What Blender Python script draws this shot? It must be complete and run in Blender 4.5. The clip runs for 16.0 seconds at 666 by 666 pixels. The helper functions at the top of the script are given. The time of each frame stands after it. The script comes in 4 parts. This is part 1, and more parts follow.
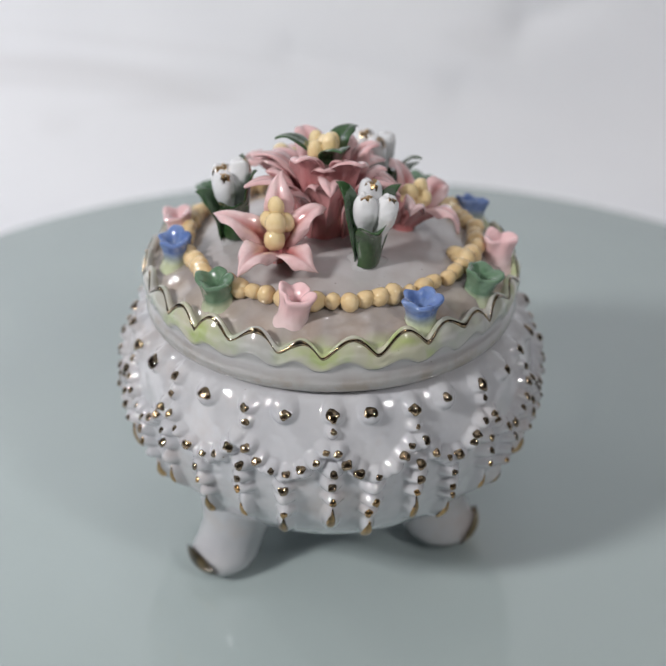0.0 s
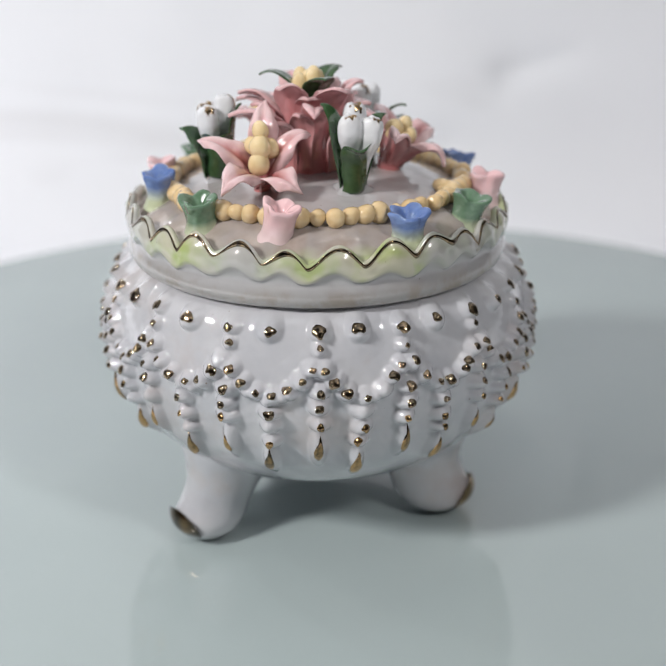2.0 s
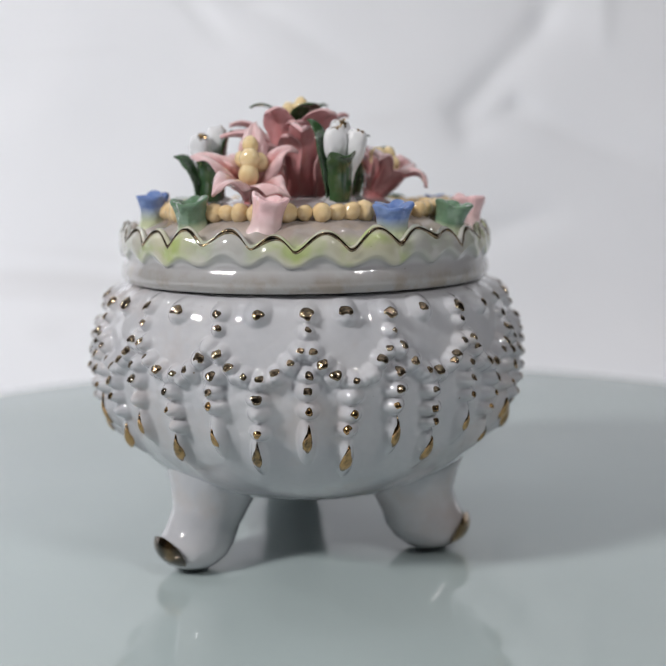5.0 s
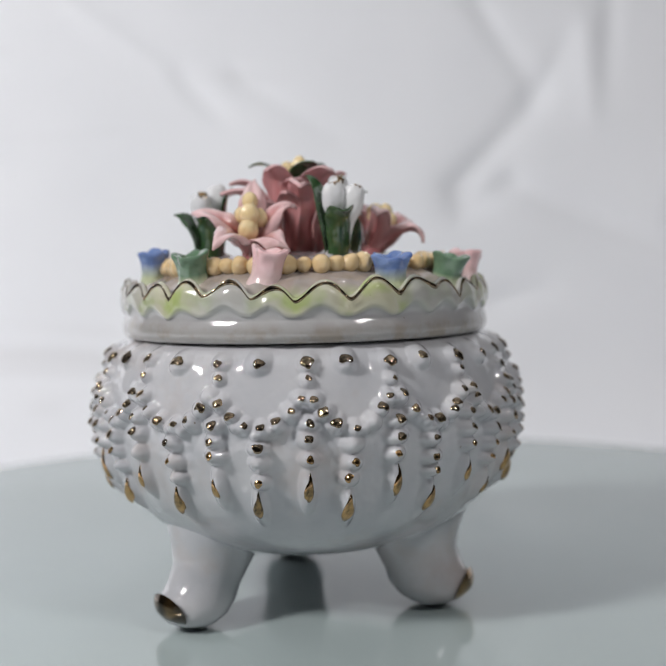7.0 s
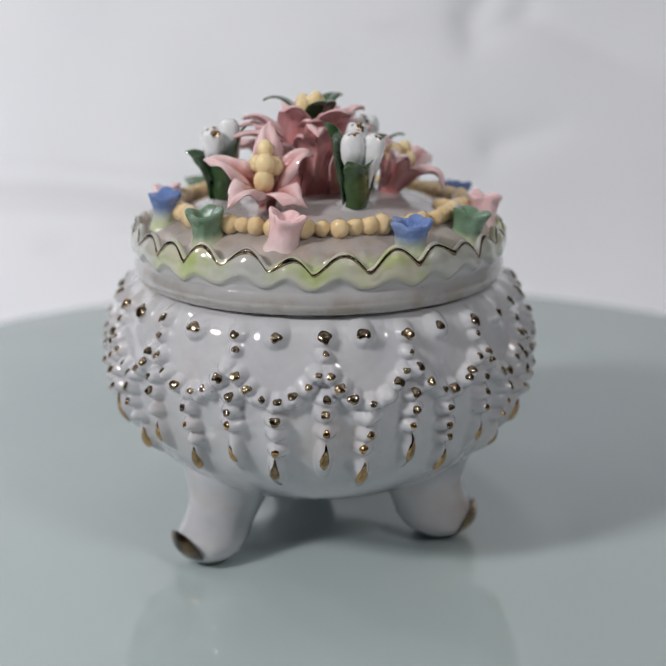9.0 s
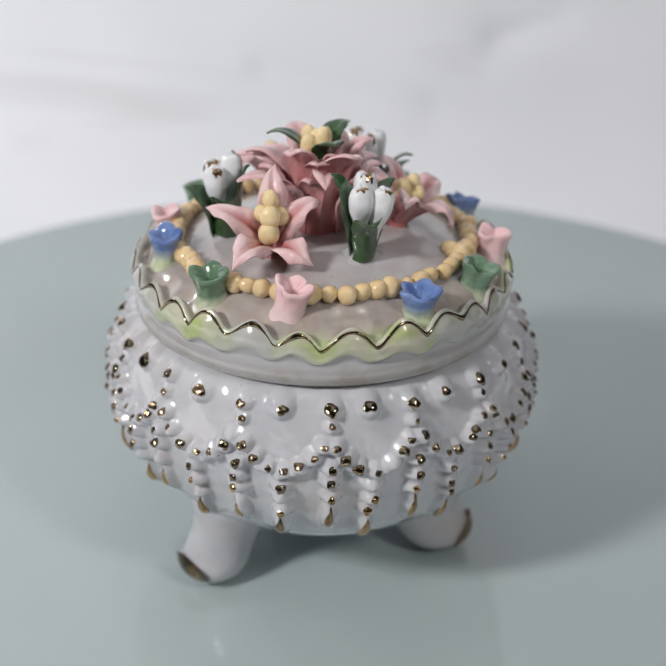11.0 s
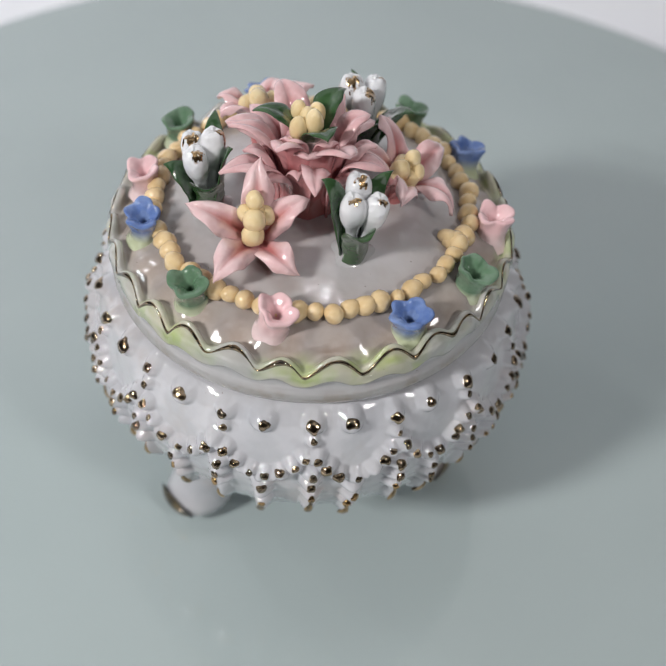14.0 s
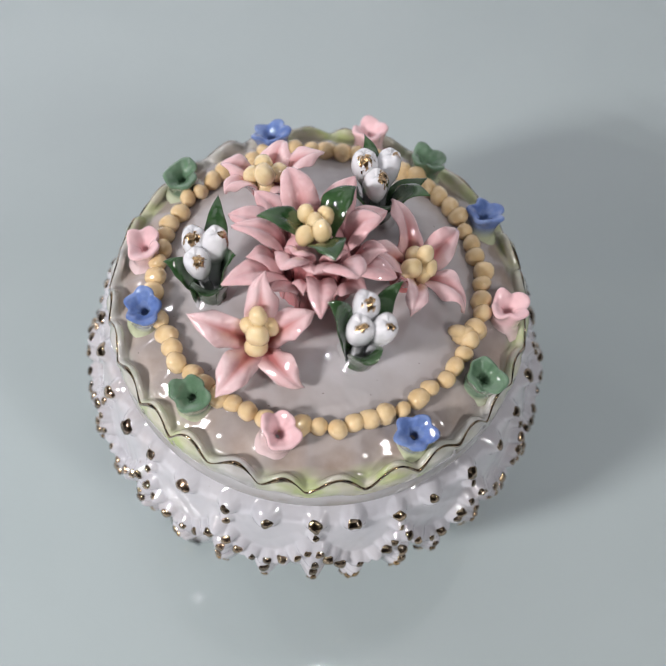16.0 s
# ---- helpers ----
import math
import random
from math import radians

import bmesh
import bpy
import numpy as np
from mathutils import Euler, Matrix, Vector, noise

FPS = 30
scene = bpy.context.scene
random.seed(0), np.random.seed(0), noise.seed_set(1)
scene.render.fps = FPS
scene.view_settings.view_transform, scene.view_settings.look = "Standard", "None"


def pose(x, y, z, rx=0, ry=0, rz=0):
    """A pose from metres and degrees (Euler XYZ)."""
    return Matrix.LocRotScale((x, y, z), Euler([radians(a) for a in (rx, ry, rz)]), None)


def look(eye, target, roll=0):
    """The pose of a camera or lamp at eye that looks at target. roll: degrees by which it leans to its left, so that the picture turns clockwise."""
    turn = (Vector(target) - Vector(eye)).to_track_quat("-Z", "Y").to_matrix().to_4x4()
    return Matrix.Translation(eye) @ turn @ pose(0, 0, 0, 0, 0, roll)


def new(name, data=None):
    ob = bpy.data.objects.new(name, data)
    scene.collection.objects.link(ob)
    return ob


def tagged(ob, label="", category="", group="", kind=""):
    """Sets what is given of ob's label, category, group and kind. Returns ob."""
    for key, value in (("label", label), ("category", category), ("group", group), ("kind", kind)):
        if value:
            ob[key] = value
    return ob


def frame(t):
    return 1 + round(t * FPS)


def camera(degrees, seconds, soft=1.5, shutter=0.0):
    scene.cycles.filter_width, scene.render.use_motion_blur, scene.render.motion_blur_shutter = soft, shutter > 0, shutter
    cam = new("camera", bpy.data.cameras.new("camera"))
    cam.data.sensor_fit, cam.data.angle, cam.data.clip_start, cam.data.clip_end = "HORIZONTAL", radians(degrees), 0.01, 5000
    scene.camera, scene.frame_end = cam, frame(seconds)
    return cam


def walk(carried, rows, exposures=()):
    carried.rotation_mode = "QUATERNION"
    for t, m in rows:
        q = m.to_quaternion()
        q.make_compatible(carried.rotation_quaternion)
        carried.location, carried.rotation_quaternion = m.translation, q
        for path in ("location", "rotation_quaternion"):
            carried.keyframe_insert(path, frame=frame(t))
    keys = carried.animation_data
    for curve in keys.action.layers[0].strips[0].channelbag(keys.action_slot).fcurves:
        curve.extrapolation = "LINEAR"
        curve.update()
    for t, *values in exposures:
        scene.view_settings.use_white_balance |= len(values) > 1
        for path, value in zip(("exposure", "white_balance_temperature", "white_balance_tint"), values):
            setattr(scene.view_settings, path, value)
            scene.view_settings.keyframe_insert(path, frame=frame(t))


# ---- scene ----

# ---- camera ----
S = 0.01        # the pottery is drawn in centimetres, z = -0.5 on the glass plate
UP = 0.5


def eye_pose(x, y, z, yaw, pitch, roll):
    cy, sy, cp, sp = math.cos(radians(yaw)), math.sin(radians(yaw)), math.cos(radians(pitch)), math.sin(radians(pitch))
    e = Vector((x * S, y * S, (z + UP) * S))
    return look(e, e + Vector((-sy * cp, cy * cp, sp)), roll)


cam = camera(34.897, 16.0)
walk(cam, [(t, eye_pose(*p)) for t, *p in (
    (0, -0.119, -16.640, 13.053, -0.779, -30.119, 0.359),
    (0.5, 0.001, -16.920, 12.433, -0.940, -27.768, 0.076),
    (1, -0.008, -17.105, 11.498, -0.883, -26.269, -0.177),
    (1.5, 0.034, -17.411, 10.800, -1.077, -24.100, -0.097),
    (2, -0.024, -17.737, 9.914, -1.165, -22.664, -0.145),
    (2.5, -0.034, -18.030, 9.064, -1.236, -21.067, -0.034),
    (3, -0.036, -18.311, 8.435, -1.383, -19.024, 0.049),
    (3.5, 0.020, -18.583, 7.867, -1.548, -16.166, -0.067),
    (4, 0.037, -18.690, 7.359, -1.474, -13.875, -0.203),
    (6.3, -0.009, -19.154, 4.907, -1.755, -3.694, -1.299),
    (6.5, -0.029, -19.148, 4.990, -1.747, -3.609, -1.323),
    (7, -0.029, -19.079, 5.415, -1.778, -3.687, -1.321),
    (7.5, -0.068, -18.973, 5.850, -1.633, -5.407, -1.309),
    (8, -0.176, -18.974, 6.625, -1.564, -8.881, -1.017),
    (8.5, -0.305, -18.811, 7.448, -1.877, -13.470, -0.260),
    (8.7, -0.322, -18.658, 7.882, -1.986, -14.843, -0.193),
    (10.8, -0.713, -16.887, 12.164, -3.013, -27.568, 0.685),
    (11, -0.673, -16.699, 12.397, -3.222, -28.273, 0.963),
    (11.5, -0.638, -16.071, 13.063, -3.498, -30.476, 1.404),
    (12, -0.528, -15.458, 13.879, -3.741, -33.425, 1.825),
    (12.5, -0.517, -14.851, 14.299, -3.842, -37.051, 2.155),
    (13, -0.599, -14.207, 15.069, -4.335, -40.342, 2.817),
    (13.5, -0.577, -13.660, 15.715, -4.347, -43.914, 3.247),
    (14, -0.483, -12.763, 16.412, -4.557, -48.104, 3.920),
    (14.5, -0.669, -12.015, 17.288, -4.420, -50.015, 4.217),
    (15, -0.660, -10.890, 18.147, -4.403, -54.157, 4.817),
    (15.5, -0.487, -9.887, 18.682, -4.704, -57.295, 5.291),
    (16, -0.346, -8.612, 18.960, -4.539, -60.687, 5.230),)], ((0.0, 0.03, 6500, 10.0), (1.5, 0.04, 6500, 10.0), (2.0, 0.23, 6500, 10.0), (2.5, 0.18, 6500, 10.0), (3.0, 0.10, 6500, 10.0), (3.5, 0.09, 6500, 10.0), (4.2, 0.06, 6500, 10.0), (6.5, 0.04, 6500, 10.0), (7.5, -0.01, 6500, 10.0), (8.0, -0.03, 6500, 10.0), (8.5, -0.09, 6500, 10.0), (11.0, 0.06, 6500, 10.0), (12.0, 0.07, 6500, 10.0), (13.0, 0.11, 6500, 10.0), (14.0, 0.12, 6500, 10.0), (15.0, 0.12, 6500, 11.5), (15.5, 0.21, 6500, 13.0), (16.0, 0.29, 6500, 14.0)))
cam.data.dof.use_dof = True
cam.data.dof.focus_distance = 0.154
cam.data.dof.aperture_fstop = 18.0

# ---- world, lamps ----
world = bpy.data.worlds.new("room_air")
scene.world = world
world.use_nodes = True
world.node_tree.nodes["Background"].inputs[0].default_value = (0.85, 0.92, 1.0, 1)
world.node_tree.nodes["Background"].inputs[1].default_value = 0.14


def area_lamp(name, az, elev, dist, size, watts, color):
    a, e = radians(az), radians(elev)
    p = Vector((math.sin(a) * math.cos(e), -math.cos(a) * math.cos(e), math.sin(e))) * dist + Vector((0, 0, 0.04))
    d = bpy.data.lights.new(name, "AREA")
    d.shape, d.size, d.energy, d.color = "DISK", size, watts, color
    ob = new(name, d)
    ob.matrix_world = look(p, (0, 0, 0.04))
    return ob


for row in range(3):        # two lamps of several small emitters each
    for k in range(3):
        area_lamp("lamp_key", -59.5 + 3.0 * k + 1.3 * row, 31 + 3.2 * row + 0.8 * k, 0.56, 0.013, 0.233, (1.0, 0.985, 0.97))
for az, elev in ((-105, 36), (-119, 41)):
    area_lamp("lamp_left", az, elev, 0.50, 0.010, 0.15, (0.97, 0.98, 1.0))
for row in range(3):
    for k in range(3):
        area_lamp("lamp_right", 36 + 3.2 * k + 1.5 * row, 38 + 3.0 * row - k, 0.52, 0.010, 0.070, (1.0, 0.98, 0.96))
for az, elev in ((168, 80.9), (135, 79.5), (172, 77.6)):
    area_lamp("lamp_top", az, elev, 0.85, 0.011, 0.06, (0.98, 0.98, 1.0))
area_lamp("lamp_ceiling", 15, 72, 1.70, 1.1, 2.15, (0.98, 0.985, 1.0))
panel = area_lamp("lamp_panel", 180, 68, 1.60, 2.6, 3.6, (0.98, 0.99, 1.0)).data
panel.shape, panel.size_y = "RECTANGLE", 1.1


# ---- materials ----
def material(name):
    m = bpy.data.materials.new(name)
    m.use_nodes = True
    nt = m.node_tree
    return m, nt, nt.nodes["Principled BSDF"]


def node(nt, kind, **inputs):
    n = nt.nodes.new(kind)
    for k, v in inputs.items():
        n.inputs[k.replace("_", " ")].default_value = v
    return n


def noise_tex(nt, scale, detail=4.0, rough=0.55):
    tc = nt.nodes.new("ShaderNodeTexCoord")
    n = node(nt, "ShaderNodeTexNoise", Scale=scale, Detail=detail, Roughness=rough)
    nt.links.new(tc.outputs["Object"], n.inputs["Vector"])
    return n.outputs["Fac"]


def ramp(nt, src, lo, hi, a=(0, 0, 0, 1), b=(1, 1, 1, 1)):
    r = nt.nodes.new("ShaderNodeValToRGB")
    r.color_ramp.elements[0].position, r.color_ramp.elements[1].position = lo, hi
    r.color_ramp.elements[0].color, r.color_ramp.elements[1].color = a, b
    nt.links.new(src, r.inputs[0])
    return r.outputs[0]


def mixed(nt, fac, a, b):
    m = nt.nodes.new("ShaderNodeMix")
    m.data_type = "RGBA"
    for sock, v in ((m.inputs[0], fac), (m.inputs[6], a), (m.inputs[7], b)):
        if hasattr(v, "links"):
            nt.links.new(v, sock)
        else:
            sock.default_value = v
    return m.outputs[2]


def bump(nt, bsdf, src, strength, dist):
    b = node(nt, "ShaderNodeBump", Strength=strength, Distance=dist)
    nt.links.new(src, b.inputs["Height"])
    nt.links.new(b.outputs[0], bsdf.inputs["Normal"])


def attr(nt, name):
    a = nt.nodes.new("ShaderNodeAttribute")
    a.attribute_name = name
    return a.outputs["Fac"]


def glaze(name, c1, c2, rough=0.13, scale=260, coat=0.6, deep=None, bumps=0.15, span=(0.08, 0.75), peel=0, stain=None):
    """Glossy ceramic glaze: two tones in soft patches, fine ripple; deep colours the root of a petal."""
    m, nt, b = material(name)
    col = mixed(nt, ramp(nt, noise_tex(nt, scale), 0.35, 0.7), (*c1, 1), (*c2, 1))
    if deep:
        col = mixed(nt, ramp(nt, attr(nt, "along"), *span), (*deep, 1), col)
    if stain:
        col = mixed(nt, ramp(nt, noise_tex(nt, 55, 5, 0.62), 0.54, 0.76), col, (*stain, 1))
        col = mixed(nt, ramp(nt, noise_tex(nt, 900, 1), 0.805, 0.82), col, (0.25, 0.20, 0.17, 1))
    nt.links.new(col, b.inputs["Base Color"])
    b.inputs["Roughness"].default_value = rough * 0.6
    b.inputs["Coat Weight"].default_value = coat
    b.inputs["Coat Roughness"].default_value = 0.03
    b.inputs["Subsurface Weight"].default_value = 0.0
    bump(nt, b, noise_tex(nt, peel or scale * 2.2, 1, 0.5), bumps, 0.0004)
    return m


WHITE = glaze("white_glaze", (0.482, 0.487, 0.520), (0.548, 0.544, 0.566), 0.10, 120, 0.9, None, 0.28, (0, 1), 520, (0.49, 0.43, 0.414))
MILK = glaze("milky_glaze", (0.42, 0.415, 0.425), (0.51, 0.505, 0.515), 0.1, 500, 0.8)
BUDW = glaze("bud_white_glaze", (0.68, 0.69, 0.72), (0.75, 0.75, 0.765), 0.09, 160, 1.0, None, 0.6, (0, 1), 620)
PINK = glaze("pink_glaze", (0.70, 0.445, 0.455), (0.78, 0.585, 0.59), 0.10, 300, 1.0, (0.47, 0.16, 0.16), 0.65, (0.02, 0.52), 640)
DEEP = glaze("deep_rose_glaze", (0.67, 0.39, 0.40), (0.75, 0.53, 0.54), 0.10, 300, 1.0, (0.52, 0.20, 0.205), 0.65, (0.04, 0.62), 640)
ROSE = glaze("rose_glaze", (0.77, 0.49, 0.51), (0.84, 0.59, 0.60), 0.12, 300, 0.9, (0.76, 0.60, 0.60), 0.6, (0.08, 0.75), 600)
GREEN = glaze("leaf_green_glaze", (0.022, 0.060, 0.021), (0.056, 0.112, 0.046), 0.11, 300, 0.8, None, 0.5, (0, 1), 600)
SAGE = glaze("sage_green_glaze", (0.09, 0.17, 0.10), (0.16, 0.26, 0.17), 0.12, 300, 0.9, (0.52, 0.56, 0.40), 0.9, (0.12, 0.46), 700)
BLUE = glaze("blue_glaze", (0.085, 0.15, 0.38), (0.18, 0.27, 0.52), 0.12, 300, 0.9, (0.53, 0.58, 0.39), 0.9, (0.22, 0.85), 700)
CREAM = glaze("honey_glaze", (0.66, 0.465, 0.235), (0.76, 0.585, 0.34), 0.14, 350, 0.9, None, 0.3)
STAMEN = glaze("pale_honey_glaze", (0.72, 0.54, 0.28), (0.81, 0.66, 0.40), 0.14, 350, 0.9, None, 0.3)

def gilt(name, dark, light, lo, hi, rough, scale=1100, relief=0.35, depth=0.0005):
    """Worn bright gold: bronze-dark where thin, in patches that differ from piece to piece."""
    m, nt, b = material(name)
    info = nt.nodes.new("ShaderNodeObjectInfo")
    add = nt.nodes.new("ShaderNodeMath")
    add.operation = "MULTIPLY_ADD"
    nt.links.new(info.outputs["Random"], add.inputs[0])
    add.inputs[1].default_value = 0.30
    nt.links.new(noise_tex(nt, scale, 3), add.inputs[2])
    nt.links.new(ramp(nt, add.outputs[0], lo, hi, (*dark, 1), (*light, 1)), b.inputs["Base Color"])
    b.inputs["Metallic"].default_value = 1.0
    b.inputs["Roughness"].default_value = rough
    b.inputs["Coat Weight"].default_value = 1.0
    b.inputs["Coat Roughness"].default_value = 0.05
    bump(nt, b, noise_tex(nt, scale * 0.9, 2), relief, depth)
    return m


GOLD = gilt("worn_gold", (0.07, 0.055, 0.04), (0.55, 0.38, 0.20), 0.50, 0.95, 0.10)
DAB = gilt("dabbed_gold", (0.065, 0.052, 0.04), (0.52, 0.38, 0.235), 0.36, 0.92, 0.12, 1.7, 0.40, 0.0004)
DROP = gilt("amber_dabbed_gold", (0.04, 0.028, 0.015), (0.58, 0.35, 0.14), 0.44, 0.74, 0.17, 1.3, 0.3, 0.0002)
TOE = gilt("toe_gold", (0.04, 0.028, 0.016), (0.50, 0.31, 0.13), 0.42, 0.85, 0.22, 260, 0.2, 0.0002)
GILT = gilt("amber_gold", (0.26, 0.17, 0.09), (0.72, 0.48, 0.24), 0.42, 0.80, 0.24)

LID, nt, b = material("lid_glaze")
white = mixed(nt, ramp(nt, noise_tex(nt, 130), 0.35, 0.7), (0.384, 0.378, 0.391, 1), (0.446, 0.440, 0.443, 1))
beige = mixed(nt, ramp(nt, noise_tex(nt, 160), 0.3, 0.7), (0.301, 0.264, 0.251, 1), (0.381, 0.350, 0.339, 1))
lime = mixed(nt, ramp(nt, noise_tex(nt, 200, 2), 0.42, 0.60), (0.516, 0.498, 0.367, 1), (0.386, 0.456, 0.172, 1))
milky = mixed(nt, ramp(nt, noise_tex(nt, 110, 3), 0.36, 0.62), (0.419, 0.382, 0.373, 1), (0.512, 0.492, 0.504, 1))
col = mixed(nt, attr(nt, "top"), white, mixed(nt, attr(nt, "mid"), beige, milky))
col = mixed(nt, ramp(nt, attr(nt, "pool"), 0.0, 0.85), col, mixed(nt, ramp(nt, noise_tex(nt, 140), 0.35, 0.65), (0.298, 0.233, 0.195, 1), (0.446, 0.386, 0.349, 1)))
col = mixed(nt, attr(nt, "frill"), col, lime)
# unglazed beige of the skirt, with the shade on its lower part painted in
col = mixed(nt, attr(nt, "bare_shade"), col, mixed(nt, ramp(nt, noise_tex(nt, 220), 0.45, 0.6), (0.350, 0.338, 0.328, 1), (0.283, 0.247, 0.211, 1)))
col = mixed(nt, ramp(nt, noise_tex(nt, 1300, 1), 0.80, 0.815), col, (0.149, 0.121, 0.102, 1))
nt.links.new(col, b.inputs["Base Color"])
b.inputs["Roughness"].default_value = 0.12
b.inputs["Coat Weight"].default_value = 0.7
bump(nt, b, noise_tex(nt, 480, 1), 0.28, 0.0005)

GLASS, nt, b = material("plate_glass")
nt.links.new(ramp(nt, noise_tex(nt, 12, 5), 0.3, 0.7, (0.374, 0.438, 0.441, 1), (0.408, 0.472, 0.475, 1)), b.inputs["Base Color"])
nt.links.new(ramp(nt, noise_tex(nt, 60, 6, 0.7), 0.3, 0.8, (0.03, 0.03, 0.03, 1), (0.07, 0.07, 0.07, 1)), b.inputs["Roughness"])
b.inputs["IOR"].default_value = 1.80

PAPER, nt, b = material("backdrop_paper")
tc = nt.nodes.new("ShaderNodeTexCoord")
mp = nt.nodes.new("ShaderNodeMapping")
mp.inputs["Rotation"].default_value = (0, 0.35, 0)
mp.inputs["Scale"].default_value = (5, 8, 26)
nt.links.new(tc.outputs["Object"], mp.inputs["Vector"])
streak = node(nt, "ShaderNodeTexNoise", Scale=1.0, Detail=3.0, Roughness=0.5, Distortion=0.8)
nt.links.new(mp.outputs[0], streak.inputs["Vector"])
base = mixed(nt, ramp(nt, noise_tex(nt, 9, 6, 0.6), 0.35, 0.72), (0.885, 0.893, 0.935, 1), (0.845, 0.858, 0.905, 1))
nt.links.new(mixed(nt, ramp(nt, streak.outputs["Fac"], 0.60, 0.76), base, (0.76, 0.76, 0.79, 1)), b.inputs["Base Color"])
b.inputs["Roughness"].default_value = 0.6
bump(nt, b, noise_tex(nt, 40, 4), 0.1, 0.003)

WALL, nt, b = material("room_paint")
nt.links.new(ramp(nt, noise_tex(nt, 5), 0.3, 0.7, (0.11, 0.11, 0.115, 1), (0.14, 0.14, 0.145, 1)), b.inputs["Base Color"])
b.inputs["Roughness"].default_value = 0.8


# ---- mesh helpers ----
def mesh_of(name, verts, faces, mat, scaled=True, attrs=None, smooth=True):
    me = bpy.data.meshes.new(name)
    v = np.asarray(verts, float)
    if scaled:
        v = (v + (0, 0, UP)) * S
    me.from_pydata(v.tolist(), [], faces)
    me.polygons.foreach_set("use_smooth", [smooth] * len(me.polygons))
    for k, values in (attrs or {}).items():
        me.attributes.new(k, "FLOAT", "POINT").data.foreach_set("value", np.asarray(values, float))
    bm = bmesh.new()
    bm.from_mesh(me)
    bmesh.ops.recalc_face_normals(bm, faces=bm.faces)
    bm.to_mesh(me)
    bm.free()
    me.materials.append(mat)
    return me


def thing(name, at, label, category, group=""):
    ob = new(name)
    ob.location = at
    ob.empty_display_size = 0.01
    return tagged(ob, label, category, group)


def place(ob):
    """Where an object stands, before the scene is evaluated."""
    m = ob.matrix_basis
    return place(ob.parent) @ ob.matrix_parent_inverse @ m if ob.parent else m


def part(name, me, parent, label="", m=None):
    ob = new(name, me)
    ob.parent = parent
    ob.matrix_parent_inverse = place(parent).inverted()
    if m is not None:
        ob.matrix_basis = m
    return tagged(ob, label)


def cm(x, y, z):
    return Vector((x * S, y * S, (z + UP) * S))


def grid_faces(nu, nv, loop_u=False, base=0):
    """Quads of nu x nv vertices, v running fastest."""
    f = []
    for i in range(nu if loop_u else nu - 1):
        for j in range(nv - 1):
            a, b2 = base + i * nv + j, base + ((i + 1) % nu) * nv + j
            f.append((a, b2, b2 + 1, a + 1))
    return f


def turned(profile, n, deform=None):
    """Vertices of a profile of (r, z) turned about the axis; open at both ends."""
    out = []
    for i in range(n):
        a = 2 * math.pi * i / n
        for j, (r, z) in enumerate(profile):
            if deform:
                r, z = deform(a, j, r, z)
            out.append((r * math.sin(a), -r * math.cos(a), z))
    return out


def blob(center, radii, seed=0, rough=0.08, nu=14, nv=9, axis=(0, 0, 1)):
    """A hand-rolled ball of clay, slightly uneven."""
    rnd = random.Random(seed)
    q = Vector((0, 0, 1)).rotation_difference(Vector(axis).normalized())
    ph = [rnd.uniform(0, 6.28) for _ in range(4)]
    v = [Vector(center) + q @ Vector((0, 0, -radii[2])), Vector(center) + q @ Vector((0, 0, radii[2]))]
    for i in range(nu):
        a = 2 * math.pi * i / nu
        for j in range(1, nv):
            e = math.pi * j / nv - math.pi / 2
            k = 1 + rough * (math.sin(2 * a + ph[0]) * math.cos(e) + 0.7 * math.sin(3 * a + 2 * e + ph[1]) * math.cos(e) + 0.6 * math.sin(2 * e + ph[2]))
            v.append(Vector(center) + q @ Vector((radii[0] * k * math.cos(e) * math.cos(a), radii[1] * k * math.cos(e) * math.sin(a), radii[2] * k * math.sin(e))))
    f = grid_faces(nu, nv - 1, True, 2)
    for i in range(nu):
        a, b2 = 2 + i * (nv - 1), 2 + ((i + 1) % nu) * (nv - 1)
        f += [(0, b2, a), (1, a + nv - 2, b2 + nv - 2)]
    return v, f


